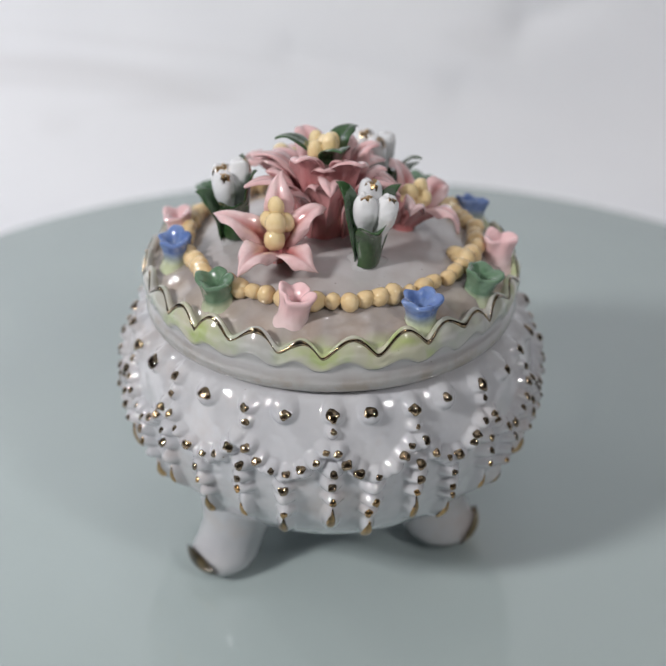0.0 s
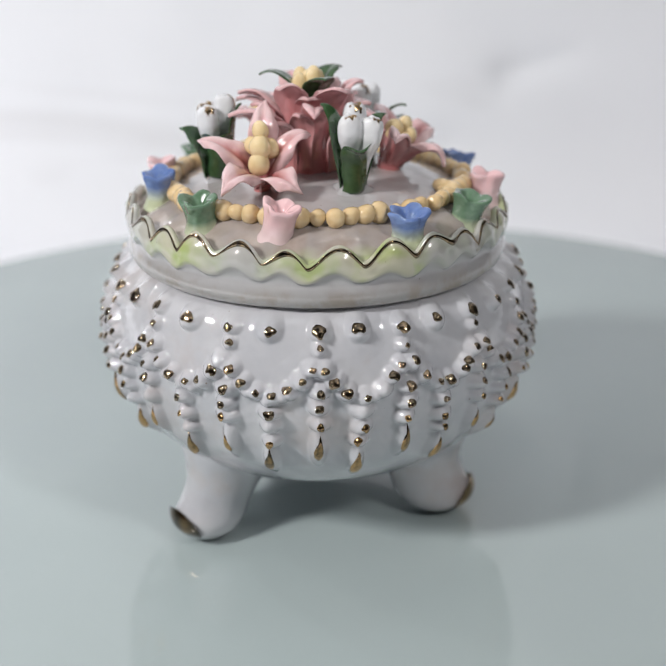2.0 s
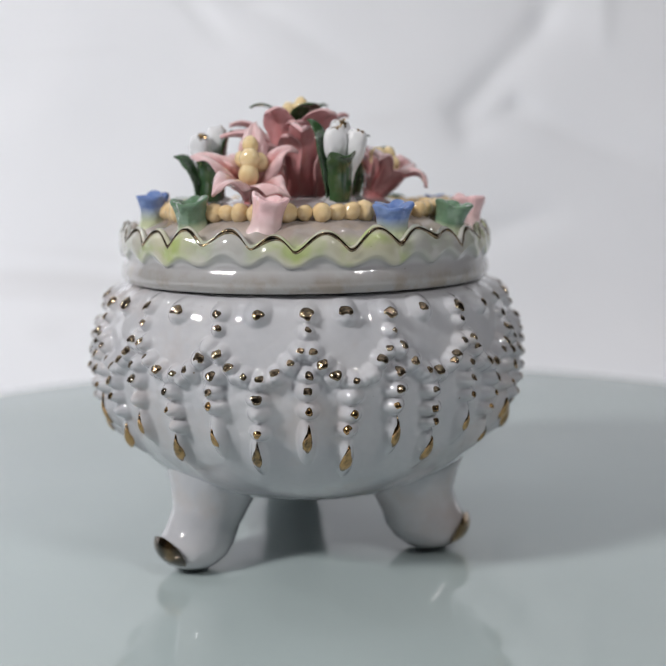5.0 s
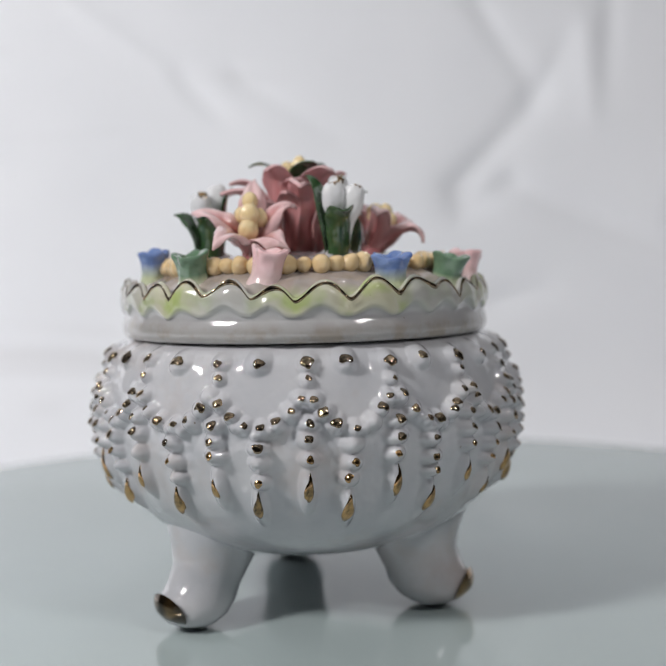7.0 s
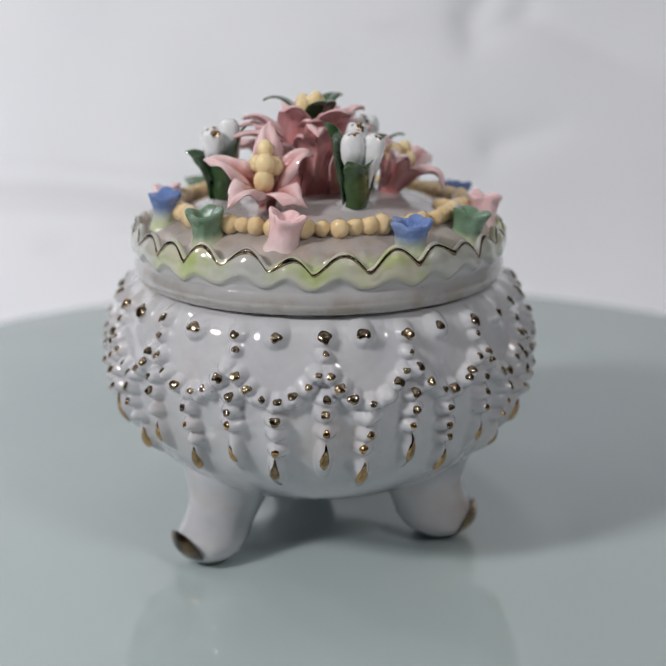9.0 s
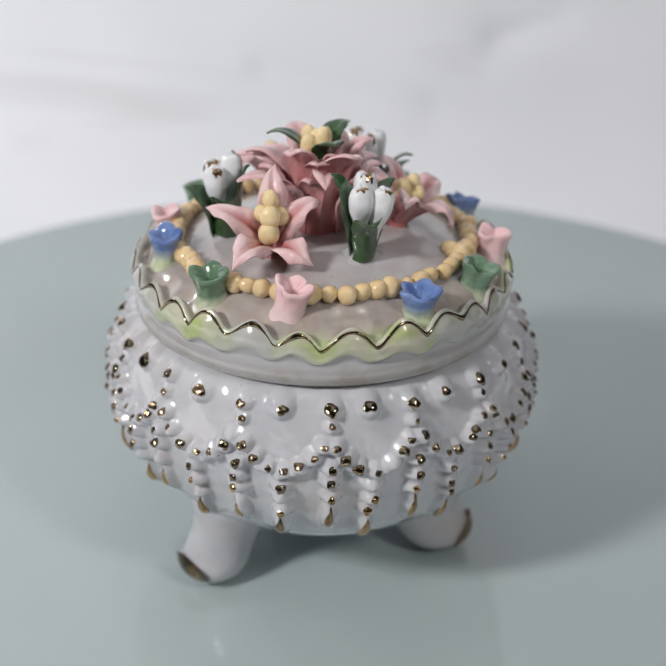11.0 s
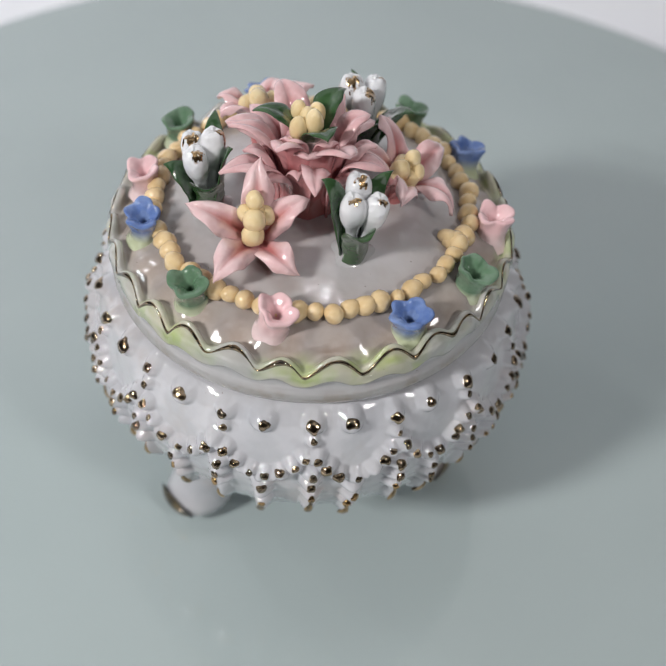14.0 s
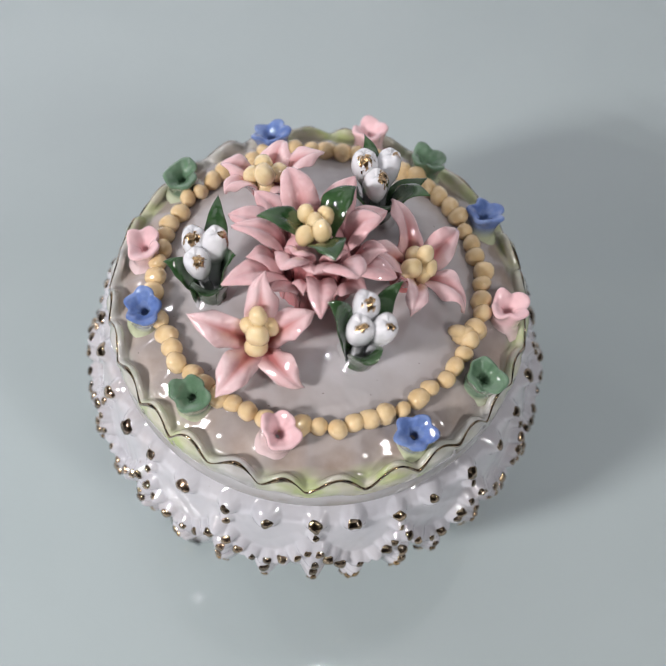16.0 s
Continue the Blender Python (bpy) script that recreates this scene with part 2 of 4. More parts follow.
def petal(p0, p1, p2, p3, width, root=0.6, peak=0.5, point=1.1, tip=0.03, lobe=0.16, cup=0.0, curl=0.0, thick=0.10, twist=0.0, turn=0.0, axis=(0, 0, 1), tint=0.3, skew=0.0, frill=0.015, seed=0.0, nu=27, nv=15):
    """A thick modelled petal along a cubic line: two swollen halves beside a groove, a rounded edge, a pinched tip."""
    p = [Vector(q) for q in (p0, p1, p2, p3)]
    axis = Vector(axis).normalized()
    out = p[3] - p[0]
    level = (out - axis * out.dot(axis)).normalized().cross(axis)
    top, low, along = [], [], []
    for i in range(nu):
        t = i / (nu - 1)
        u = 1 - t
        c = p[0] * u**3 + p[1] * 3 * u * u * t + p[2] * 3 * u * t * t + p[3] * t**3
        d = ((p[1] - p[0]) * u * u + (p[2] - p[1]) * 2 * u * t + (p[3] - p[2]) * t * t).normalized()
        side = (level - d * level.dot(d)).normalized()
        side = Matrix.Rotation(radians(turn + twist * t), 3, d) @ side
        n = side.cross(d).normalized()
        if t < peak:
            q = t / peak
            w = root + (1 - root) * q * q * (3 - 2 * q)
        else:
            w = max(tip, (1 - ((t - peak) / (1 - peak)) ** 1.55) ** (1.08 * point))
        w *= width
        hook = 0.22 * width * max(0, (t - 0.78) / 0.22) ** 2
        for j in range(nv):
            a = math.pi * (j / (nv - 1) - 0.5)
            sx = math.sin(a)
            ax = abs(sx)
            h = lobe * w * (1 - (2 * ax - 1) ** 2) + (cup * u - curl * t) * w * sx * sx
            h += frill * sx**4 * math.sin(11 * t + seed + 2.4 * (sx > 0)) * min(1, 3 * u)
            edge = 1 + (0.09 * math.sin(7 * t + seed * 1.7) + 0.045 * math.sin(19 * t + seed)) * (1 if sx > 0 else -0.8)
            k = thick * (0.16 + 0.84 * math.cos(a)) * (1 - 0.5 * t) * 0.5
            q = c + side * (sx * w * edge + skew * width * math.sin(math.pi * t) + hook * math.sin(3 * seed)) + n * (h + 0.6 * hook * math.cos(5 * seed))
            top.append(q + n * k)
            low.append(q - n * k)
            along.append(t + tint * (ax - 0.6) - 0.8 * tint * math.exp(-(sx / 0.26) ** 2) * (1 - 0.5 * t))
    f = grid_faces(nu, nv)
    m = nu * nv
    f += [tuple(reversed([m + q for q in face4])) for face4 in grid_faces(nu, nv)]
    rim = [j for j in range(nv)] + [i * nv + nv - 1 for i in range(1, nu)] + [(nu - 1) * nv + j for j in range(nv - 2, -1, -1)] + [i * nv for i in range(nu - 2, 0, -1)]
    for q in range(len(rim)):
        a, b2 = rim[q], rim[(q + 1) % len(rim)]
        f.append((a, b2, b2 + m, a + m))
    return top + low, f, along + [0.45 * q for q in along]


def polar(r, az, z):
    return (r * math.sin(radians(az)), -r * math.cos(radians(az)), z)


# ---- setting: room, table, backdrop, plate ----
def slab(name, lo, hi, mat, label="", category=""):
    (x0, y0, z0), (x1, y1, z1) = lo, hi
    v = [(x, y, z) for x in (x0, x1) for y in (y0, y1) for z in (z0, z1)]
    f = [(0, 1, 3, 2), (4, 6, 7, 5), (0, 4, 5, 1), (2, 3, 7, 6), (0, 2, 6, 4), (1, 5, 7, 3)]
    return tagged(new(name, mesh_of(name, v, f, mat, False, None, False)), label, category, "", "structure")


FLOORZ, HEAD = -0.80, 1.75
slab("floor", (-1.6, -1.8, FLOORZ - 0.05), (1.6, 1.2, FLOORZ), WALL, "plain dark grey room floor", "floor")
slab("ceiling", (-1.6, -1.8, HEAD), (1.6, 1.2, HEAD + 0.05), WALL, "plain dark grey room ceiling", "ceiling")
slab("wall_north", (-1.6, 1.2, FLOORZ), (1.6, 1.25, HEAD), WALL, "plain dark grey room wall", "wall")
slab("wall_south", (-1.6, -1.85, FLOORZ), (1.6, -1.8, HEAD), WALL, "plain dark grey room wall", "wall")
slab("wall_west", (-1.65, -1.8, FLOORZ), (-1.6, 1.2, HEAD), WALL, "plain dark grey room wall", "wall")
slab("wall_east", (1.6, -1.8, FLOORZ), (1.65, 1.2, HEAD), WALL, "plain dark grey room wall", "wall")

table = thing("table", (0, 0, FLOORZ), "plain grey table under the white backdrop sheet", "table")
TOPZ = -0.0115


def box_mesh(name, lo, hi, mat):
    (x0, y0, z0), (x1, y1, z1) = lo, hi
    v = [(x, y, z) for x in (x0, x1) for y in (y0, y1) for z in (z0, z1)]
    f = [(0, 1, 3, 2), (4, 6, 7, 5), (0, 4, 5, 1), (2, 3, 7, 6), (0, 2, 6, 4), (1, 5, 7, 3)]
    return mesh_of(name, v, f, mat, False, None, False)


part("tabletop", box_mesh("tabletop", (-0.6, -0.5, TOPZ - 0.03), (0.6, 0.5, TOPZ - 0.002), WALL), table)
for lx in (-0.56, 0.52):
    for ly in (-0.46, 0.42):
        part("leg", box_mesh("leg", (lx, ly, FLOORZ), (lx + 0.04, ly + 0.04, TOPZ - 0.03), WALL), table)

# creases of the sheet on its upright part: x0, z0, x1, z1, height, width (cm)
CREASES = ((6.3, 8.3, 9.7, 11.8, -0.55, 0.55), (9.7, 11.8, 11.2, 14.2, -0.35, 0.50), (8.5, 8.5, 14.8, 5.7, -0.40, 0.50), (6.5, 7.5, 8.7, 8.6, -0.38, 0.35), (7.8, 16.0, 9.8, 12.4, -0.32, 0.40),
           (12.1, 15.0, 12.0, 11.1, 0.26, 0.32), (13.4, 16.2, 12.9, 13.0, -0.26, 0.32), (-2.4, 13.1, 2.2, 10.2, -0.26, 0.30), (-4.6, 13.1, -2.9, 11.3, -0.30, 0.26),
           (-9.1, 16.4, -4.4, 12.7, 0.18, 0.35), (7.2, 3.7, 9.6, 4.3, -0.45, 0.50), (1.5, 6.8, 8.2, 4.2, -0.15, 0.45), (-1.2, 2.7, 4.9, 1.3, -0.25, 0.50), (5.0, 1.2, 11.5, -0.5, -0.32, 0.50), (15.0, 9.0, 14.2, 7.0, 0.16, 0.45))


def backdrop():
    ys = np.concatenate([np.linspace(-45, 14, 30), np.linspace(14.3, 16.2, 6)])
    bend, wall_y, zt = 5.0, 21.2, TOPZ / S - UP
    prof = [(y, zt, 0.0) for y in ys]
    for q in np.linspace(8, 72, 12):
        a = radians(q)
        prof.append((wall_y - bend + bend * math.sin(a), zt + bend * (1 - math.cos(a)), (q / 72) ** 2))
    y1, z1, _ = prof[-1]
    prof += [(y1 + 0.325 * (z - z1), z, 1.0) for z in np.linspace(z1 + 0.3, 50, 160)]
    xs = np.linspace(-42, 42, 281)
    v = []
    for x in xs:
        for y, z, up in prof:
            d = 0.0
            if up:
                for x0, z0, x1, z1, h, w in CREASES:
                    dx, dz = x1 - x0, z1 - z0
                    u = ((x - x0) * dx + (z - z0) * dz) / (dx * dx + dz * dz)
                    uc = min(1.0, max(0.0, u))
                    dist = math.hypot(x - x0 - uc * dx, z - z0 - uc * dz)
                    if dist < 4 * w:
                        d += h * math.exp(-abs(dist / w) ** 1.2) * (1 - 0.5 * uc)
                d += 0.30 * noise.noise((x * 0.09, z * 0.09, 3.0)) + 0.08 * noise.noise((x * 0.3, z * 0.3, 7.0))
            v.append((x, y - d * up, z))
    ob = new("backdrop", mesh_of("backdrop", v, grid_faces(len(xs), len(prof)), PAPER))
    return tagged(ob, "white creased backdrop sheet swept up behind the plate", "backdrop", "", "structure")


backdrop()

PLATE_C, PLATE_R = (0.85, 1.9), 15.3
plate = thing("glass_plate", (PLATE_C[0] * S, PLATE_C[1] * S, TOPZ), "round pale grey-green glossy glass plate on the white sheet", "plate")
prof = [(0.001, -0.5), (4, -0.5), (9, -0.5), (13, -0.5), (PLATE_R - 0.25, -0.5), (PLATE_R - 0.12, -0.51), (PLATE_R - 0.03, -0.56), (PLATE_R, -0.66), (PLATE_R - 0.02, -0.9), (PLATE_R - 0.1, -1.05), (PLATE_R - 0.4, -1.14), (0.001, -1.14)]
pv = [(x + PLATE_C[0], y + PLATE_C[1], z) for x, y, z in turned(prof, 200)]
prof = [(0.001, -1.15), (9.0, -1.15), (9.05, -1.2), (9.0, -1.6), (8.9, -1.645), (0.001, -1.645)]
bv = [(x + PLATE_C[0], y + PLATE_C[1], z) for x, y, z in turned(prof, 64)]
part("base", mesh_of("base", bv, grid_faces(64, len(prof), True), GLASS), plate, "low round base under the plate")
part("disc", mesh_of("disc", pv, grid_faces(200, len(pv) // 200, True), GLASS), plate)

# ---- bowl ----
PROFILE = ((0.0, 0.55), (1.5, 0.57), (2.2, 0.74), (2.8, 1.08), (3.24, 1.55), (3.46, 1.98), (3.60, 2.5), (3.63, 2.95), (3.585, 3.45), (3.44, 3.87), (3.305, 4.07), (3.12, 4.215))
PZ = np.array([p[1] for p in PROFILE[1:]])
PR = np.array([p[0] for p in PROFILE[1:]])


def smooth_radius(z):
    """Catmull-Rom through the bowl's outline."""
    i = int(np.clip(np.searchsorted(PZ, z) - 1, 0, len(PZ) - 2))
    t = (z - PZ[i]) / (PZ[i + 1] - PZ[i])
    h = PZ[i + 1] - PZ[i]
    m0 = (PR[i + 1] - PR[max(i - 1, 0)]) / (PZ[i + 1] - PZ[max(i - 1, 0)]) * h
    m1 = (PR[min(i + 2, len(PR) - 1)] - PR[i]) / (PZ[min(i + 2, len(PR) - 1)] - PZ[i]) * h
    return (2 * t**3 - 3 * t**2 + 1) * PR[i] + (t**3 - 2 * t**2 + t) * m0 + (-2 * t**3 + 3 * t**2) * PR[i + 1] + (t**3 - t**2) * m1


BX = 0.075        # the bowl stands a little to the side of the axis
SWAGS = 17
# azimuths of the swags' joints: the hand-set front ones, the rest even
JOINTS = [-89.0, -67.6, -45.8, -22.7, -0.4, 20.6, 41.8, 62.8, 84.0]
JOINTS += [84.0 + (271.0 - 84.0) * (i + 1) / (SWAGS - 8) for i in range(SWAGS - 9)] + [271.0]
rnd = random.Random(4)
COLUMNS = []             # azimuth and lower end of the hanging strips
bumps, dabs = [], []      # az, z, half width, half height, rise; az, z, size, kind


def stud(az, z, w=0.13, h=0.13, rise=0.11, gold=0.085, lift=0.02, kind="dot", chance=0.96):
    az, z = az + rnd.uniform(-0.5, 0.5), z + rnd.uniform(-0.03, 0.03)
    bumps.append((az, z, w * rnd.uniform(0.9, 1.1), h * rnd.uniform(0.9, 1.1), rise))
    if rnd.random() < chance:
        kind = "low" if kind == "dot" and z < 2.7 else kind
        dabs.append((az + rnd.uniform(-0.6, 0.6), z + lift + rnd.uniform(-0.02, 0.02), gold * (1 if kind == "drop" else 0.87) * rnd.uniform(0.72, 1.2), kind))


for k in range(SWAGS):
    a0, step = JOINTS[k], JOINTS[k + 1] - JOINTS[k]
    am = a0 + step * rnd.uniform(0.46, 0.52)
    COLUMNS += [(a0, 1.95), (am, 1.65)]
    stud(a0, 4.0, 0.15, 0.14, 0.09, 0.115, 0.02, "dot", 1)
    stud(am, 4.0, 0.175, 0.17, 0.105, 0.118, 0.03, "dot", 1)
    stud(a0, 3.73, 0.10, 0.10, 0.08, 0.065)
    for u in (0.085, 0.185, 0.355, 0.53, 0.715, 0.835, 0.92):
        u += rnd.uniform(-0.02, 0.02)
        stud(a0 + u * step, 3.0 + 0.62 * (2 * u - 1) ** 2, 0.135, 0.135, 0.12, 0.083, 0.055, "dot", 0.93)
    for u in (0.02, 0.27, 0.445, 0.625, 0.98):        # beads of the rope left white
        stud(a0 + u * step, 2.97 + 0.50 * (2 * u - 1) ** 2, 0.11, 0.11, 0.10, 0.06, 0.03, "dot", 0.0)
    for z, g in ((3.09, 0.085), (2.84, 0.083), (2.58, 0.066)):
        stud(a0, z, 0.16, 0.125, 0.13, g, 0.03, "dot", 0.92)
    for z, g in ((2.76, 0.082), (2.50, 0.076), (2.24, 0.068)):
        stud(am, z, 0.155, 0.12, 0.13, g, 0.03, "dot", 0.92)
    stud(a0, 2.09, 0.12, 0.30, 0.11, 0.22, 0, "drop", 1)
    stud(am, 1.79, 0.12, 0.29, 0.11, 0.22, 0, "drop", 1)
BUMPS = np.array(bumps)


def relief(az, z):
    """Rise of the bowl's relief over its turned outline, at arrays of azimuth (degrees) and height (cm)."""
    out = np.zeros_like(az)
    soft = np.zeros_like(az)
    for ba, bz, w, h, rise in BUMPS:
        da = (az - ba + 180) % 360 - 180
        near = np.abs(da) < 9
        if not near.any():
            continue
        x, y = np.radians(da[near]) * 3.6 / w, (z[near] - bz) / h
        d2 = x * x + y * y
        out[near] = np.maximum(out[near], 1.42 * rise * np.clip(1 - d2 / 1.75, 0, 1) ** 1.3)
        soft[near] = np.maximum(soft[near], 0.045 * np.exp(-d2 / 3.2))
    for ca, low in COLUMNS:
        da = (az - ca + 180) % 360 - 180
        near = np.abs(da) < 8
        x = np.radians(da[near]) * 3.5 / 0.17
        q = np.clip((z[near] - low) / 0.45, 0, 1) * np.clip((3.15 - z[near]) / 0.25, 0, 1)
        soft[near] = np.maximum(soft[near], 0.062 * np.exp(-x * x) * q * q * (3 - 2 * q))
    a = np.radians(az)
    wob = np.sin(9 * a + 2.3 * z) * np.sin(3.1 * z - 5 * a) + 0.6 * np.sin(31 * a + 4 * z) * np.sin(9 * z + 12 * a)
    return out + soft + 0.005 * wob


def surface(az, z):
    """A point of the bowl's surface and its outward normal."""
    def at(a, q):
        r = smooth_radius(q) + relief(np.array([a]), np.array([q]))[0]
        return Vector(polar(r, a, q)) + Vector((BX, 0, 0))
    p = at(az, z)
    n = (at(az + 1.2, z) - at(az - 1.2, z)).cross(at(az, z + 0.07) - at(az, z - 0.07)).normalized()
    return p, n


bowl = thing("trinket_bowl", (0, 0, 0), "white glazed footed porcelain bowl with gold-dotted bead swags", "bowl")


def bowl_body():
    nu, zs = 960, np.concatenate([np.linspace(0.57, 1.3, 16), np.linspace(1.34, 4.15, 136), np.linspace(4.17, 4.215, 5)])
    az = np.linspace(0, 360, nu, endpoint=False)
    A, Z = np.meshgrid(az, zs, indexing="ij")
    R = np.array([smooth_radius(z) for z in zs])[None, :] + relief(A.ravel(), Z.ravel()).reshape(A.shape)
    V = np.stack([BX + R * np.sin(np.radians(A)), -R * np.cos(np.radians(A)), Z], -1).reshape(-1, 3)
    nv = len(zs)
    v, f = V.tolist(), grid_faces(nu, nv, True)
    # inner wall and floor
    inner = [(x + BX, y, z) for x, y, z in turned([(3.06, 4.23), (2.98, 4.18), (3.1, 3.2), (2.9, 1.9), (1.8, 0.95), (0.01, 0.85)], nu)]
    base = len(v)
    v += inner
    f += grid_faces(nu, 6, True, base)
    for i in range(nu):
        j = (i + 1) % nu
        f.append((i * nv + nv - 1, j * nv + nv - 1, base + j * 6, base + i * 6))
    c = len(v)
    v.append((BX, 0, 0.55))
    for i in range(nu):
        f.append((c, ((i + 1) % nu) * nv, i * nv))
    part("body", mesh_of("body", v, f, WHITE), bowl)


bowl_body()


def foot(az, toe, out=0.0, wide=1.0):
    """A short splayed foot swelling into a rounded hoof; built along its own bent axis."""
    line = [(1.75, 1.45, 1.10), (1.97, 1.12, 0.94), (2.06, 0.80, 0.75), (2.11, 0.48, 0.64), (2.21, 0.20, 0.60), (2.28, -0.04, 0.605), (2.38, -0.23, 0.565), (2.44, -0.37, 0.44), (2.46, -0.455, 0.26), (2.46, -0.492, 0.06)]
    line = [(r + out * min(1, max(0, (1.2 - z) / 1.2)), z, w * wide) for r, z, w in line]
    v, n = [], 28
    for i in range(n):
        a = 2 * math.pi * i / n
        for r, z, w in line:
            ox, oy = w * math.cos(a), w * math.sin(a)
            swell = min(1, max(0, (0.35 - z) / 0.4))
            x = r + ox * (1 + (0.16 * swell if ox > 0 else 0))
            v.append((x, oy, max(-0.5, z + ox * 0.1 * (1 - swell) + (max(0, ox) * 0.16 if z < 0 else 0))))
    f = grid_faces(n, len(line), True)
    c = len(v)
    v.append((2.48 + out, 0, -0.497))
    for i in range(n):
        f.append((c, i * len(line) + len(line) - 1, ((i + 1) % n) * len(line) + len(line) - 1))
    t = radians(az - 90)
    v = [(x * math.cos(t) - y * math.sin(t), x * math.sin(t) + y * math.cos(t), z) for x, y, z in v]
    ob = part("foot", mesh_of("foot", v, f, WHITE), bowl)
    # gilded toe: a thin cap over the outer lower end
    q = radians(az + toe - 90)
    cx, cy = polar(2.34 + out, az, 0)[:2]
    d = Vector((math.cos(q), math.sin(q), -0.34)).normalized()
    cv, cf = [], []
    for i in range(16):
        a = 2 * math.pi * i / 16
        for j in range(5):
            e = j / 4 * 0.70
            s1 = Vector((0, 0, 1)).cross(d).normalized()
            s2 = d.cross(s1)
            k = d * math.cos(e) + (s1 * math.cos(a) + s2 * math.sin(a) * 0.75) * math.sin(e)
            cv.append(Vector((cx, cy, 0.03)) + Vector((k.x * 0.735 * wide, k.y * 0.735 * wide, k.z * 0.60)))
    cf = grid_faces(16, 5, True)
    part("gold_toe", mesh_of("gold_toe", cv, cf, TOE), ob, "worn gold toe tip")


foot(-46, -6, 0.22)
foot(65, 8, -0.02, 1.10)
foot(187, 0)


def dab_mesh(kind, seed):
    """A thin domed dab of gold with an uneven edge, one unit across, lying in xy."""
    r2 = random.Random(seed)
    n = 14
    lobes = [(k, r2.uniform(0.05, 0.22) / k ** 0.4, r2.uniform(0, 6.28)) for k in (1, 2, 3, 4)]
    v, f = [(r2.uniform(-0.1, 0.1), r2.uniform(-0.1, 0.1), 0.30 if kind == "dot" else 0.34)], []
    for q, h in ((0.5, 0.25), (0.85, 0.10), (1.0, 0.0), (1.0, -0.25)):
        for i in range(n):
            a = 2 * math.pi * i / n
            k = q * (1 + q * sum(w * math.sin(m * a + p) for m, w, p in lobes))
            x, y = k * math.cos(a), k * math.sin(a)
            if kind == "drop":
                x *= 0.36 * (1.25 - 0.80 * (y + 1) / 2)
            sag = 0.34 * (x * x + y * y) if kind == "dot" else 0.58 * y * y + 1.4 * x * x
            v.append((x, y, h - sag if kind == "dot" else h * 1.2 - sag))
    for i in range(n):
        j = (i + 1) % n
        f.append((0, 1 + i, 1 + j))
        for g in range(3):
            o = 1 + g * n
            f.append((o + i, o + n + i, o + n + j, o + j))
    return mesh_of("gold_dab", v, f, DAB if kind == "dot" else DROP, False)


# ---- lid ----
LX, LY = 0.07, -0.10
lid = thing("porcelain_cover", (0, 0, (4.28 + UP) * S), "domed porcelain lid with modelled flowers and a gold-edged ruffled rim", "cover")


def dome(r):
    return float(np.interp(r, (0, 0.8, 1.6, 2.45, 2.9, 3.1), (5.70, 5.67, 5.57, 5.33, 5.15, 5.07)))


# low points of the ruffled rim: azimuth, height; and the crest that follows each
FRONT = ((-53.5, 4.93, 5.15), (-41.2, 4.925, 5.19), (-29.0, 4.975, 5.185), (-15.0, 4.93, 5.08), (-3.0, 4.875, 5.145), (12.0, 4.895, 5.195), (26.4, 4.96, 5.185), (38.6, 5.05, 5.13), (50.3, 4.865, 5.12))
nrest = 20
back = [50.3 + (306.5 - 50.3) * (i + 1) / nrest + rnd.uniform(-1.5, 1.5) for i in range(nrest - 1)]
rim_rows = sorted([(a % 360, lo, hi) for a, lo, hi in FRONT] + [(a, 4.94 + rnd.uniform(-0.04, 0.04), 5.18 + rnd.uniform(-0.04, 0.04)) for a in back])
lows = [q[0] for q in rim_rows]
SKEW = [rnd.uniform(0.8, 1.25) for _ in lows]


def ruffle(az):
    """0 at the low points of the ruffled rim, 1 on its crests."""
    az %= 360
    i = int(np.searchsorted(lows, az))
    lo, hi = lows[i - 1], lows[i % len(lows)]
    span, u = (hi - lo) % 360, (az - lo) % 360
    u = math.sin(math.pi * min(1.0, u / span) ** SKEW[i - 1])
    return (math.sqrt(u * u + 0.03) - 0.1732) / 0.8417


def rim_height(az):
    az %= 360
    i = int(np.searchsorted(lows, az))
    a, b2 = rim_rows[i - 1], rim_rows[i % len(rim_rows)]
    u = min(1.0, ((az - a[0]) % 360) / ((b2[0] - a[0]) % 360))
    low = a[1] + (b2[1] - a[1]) * u
    return low + (a[2] - low) * min(1.0, ruffle(az))


def rim_edge(az):
    """Height and radius of the gilt line on the ruffled rim."""
    w = ruffle(az)
    nz = noise.noise((math.sin(radians(az)) * 3, math.cos(radians(az)) * 3, 1.7))
    return rim_height(az) + 0.012 * nz, 3.215 - 0.085 * w + 0.02 * noise.noise((az * 0.09, 4, 4))


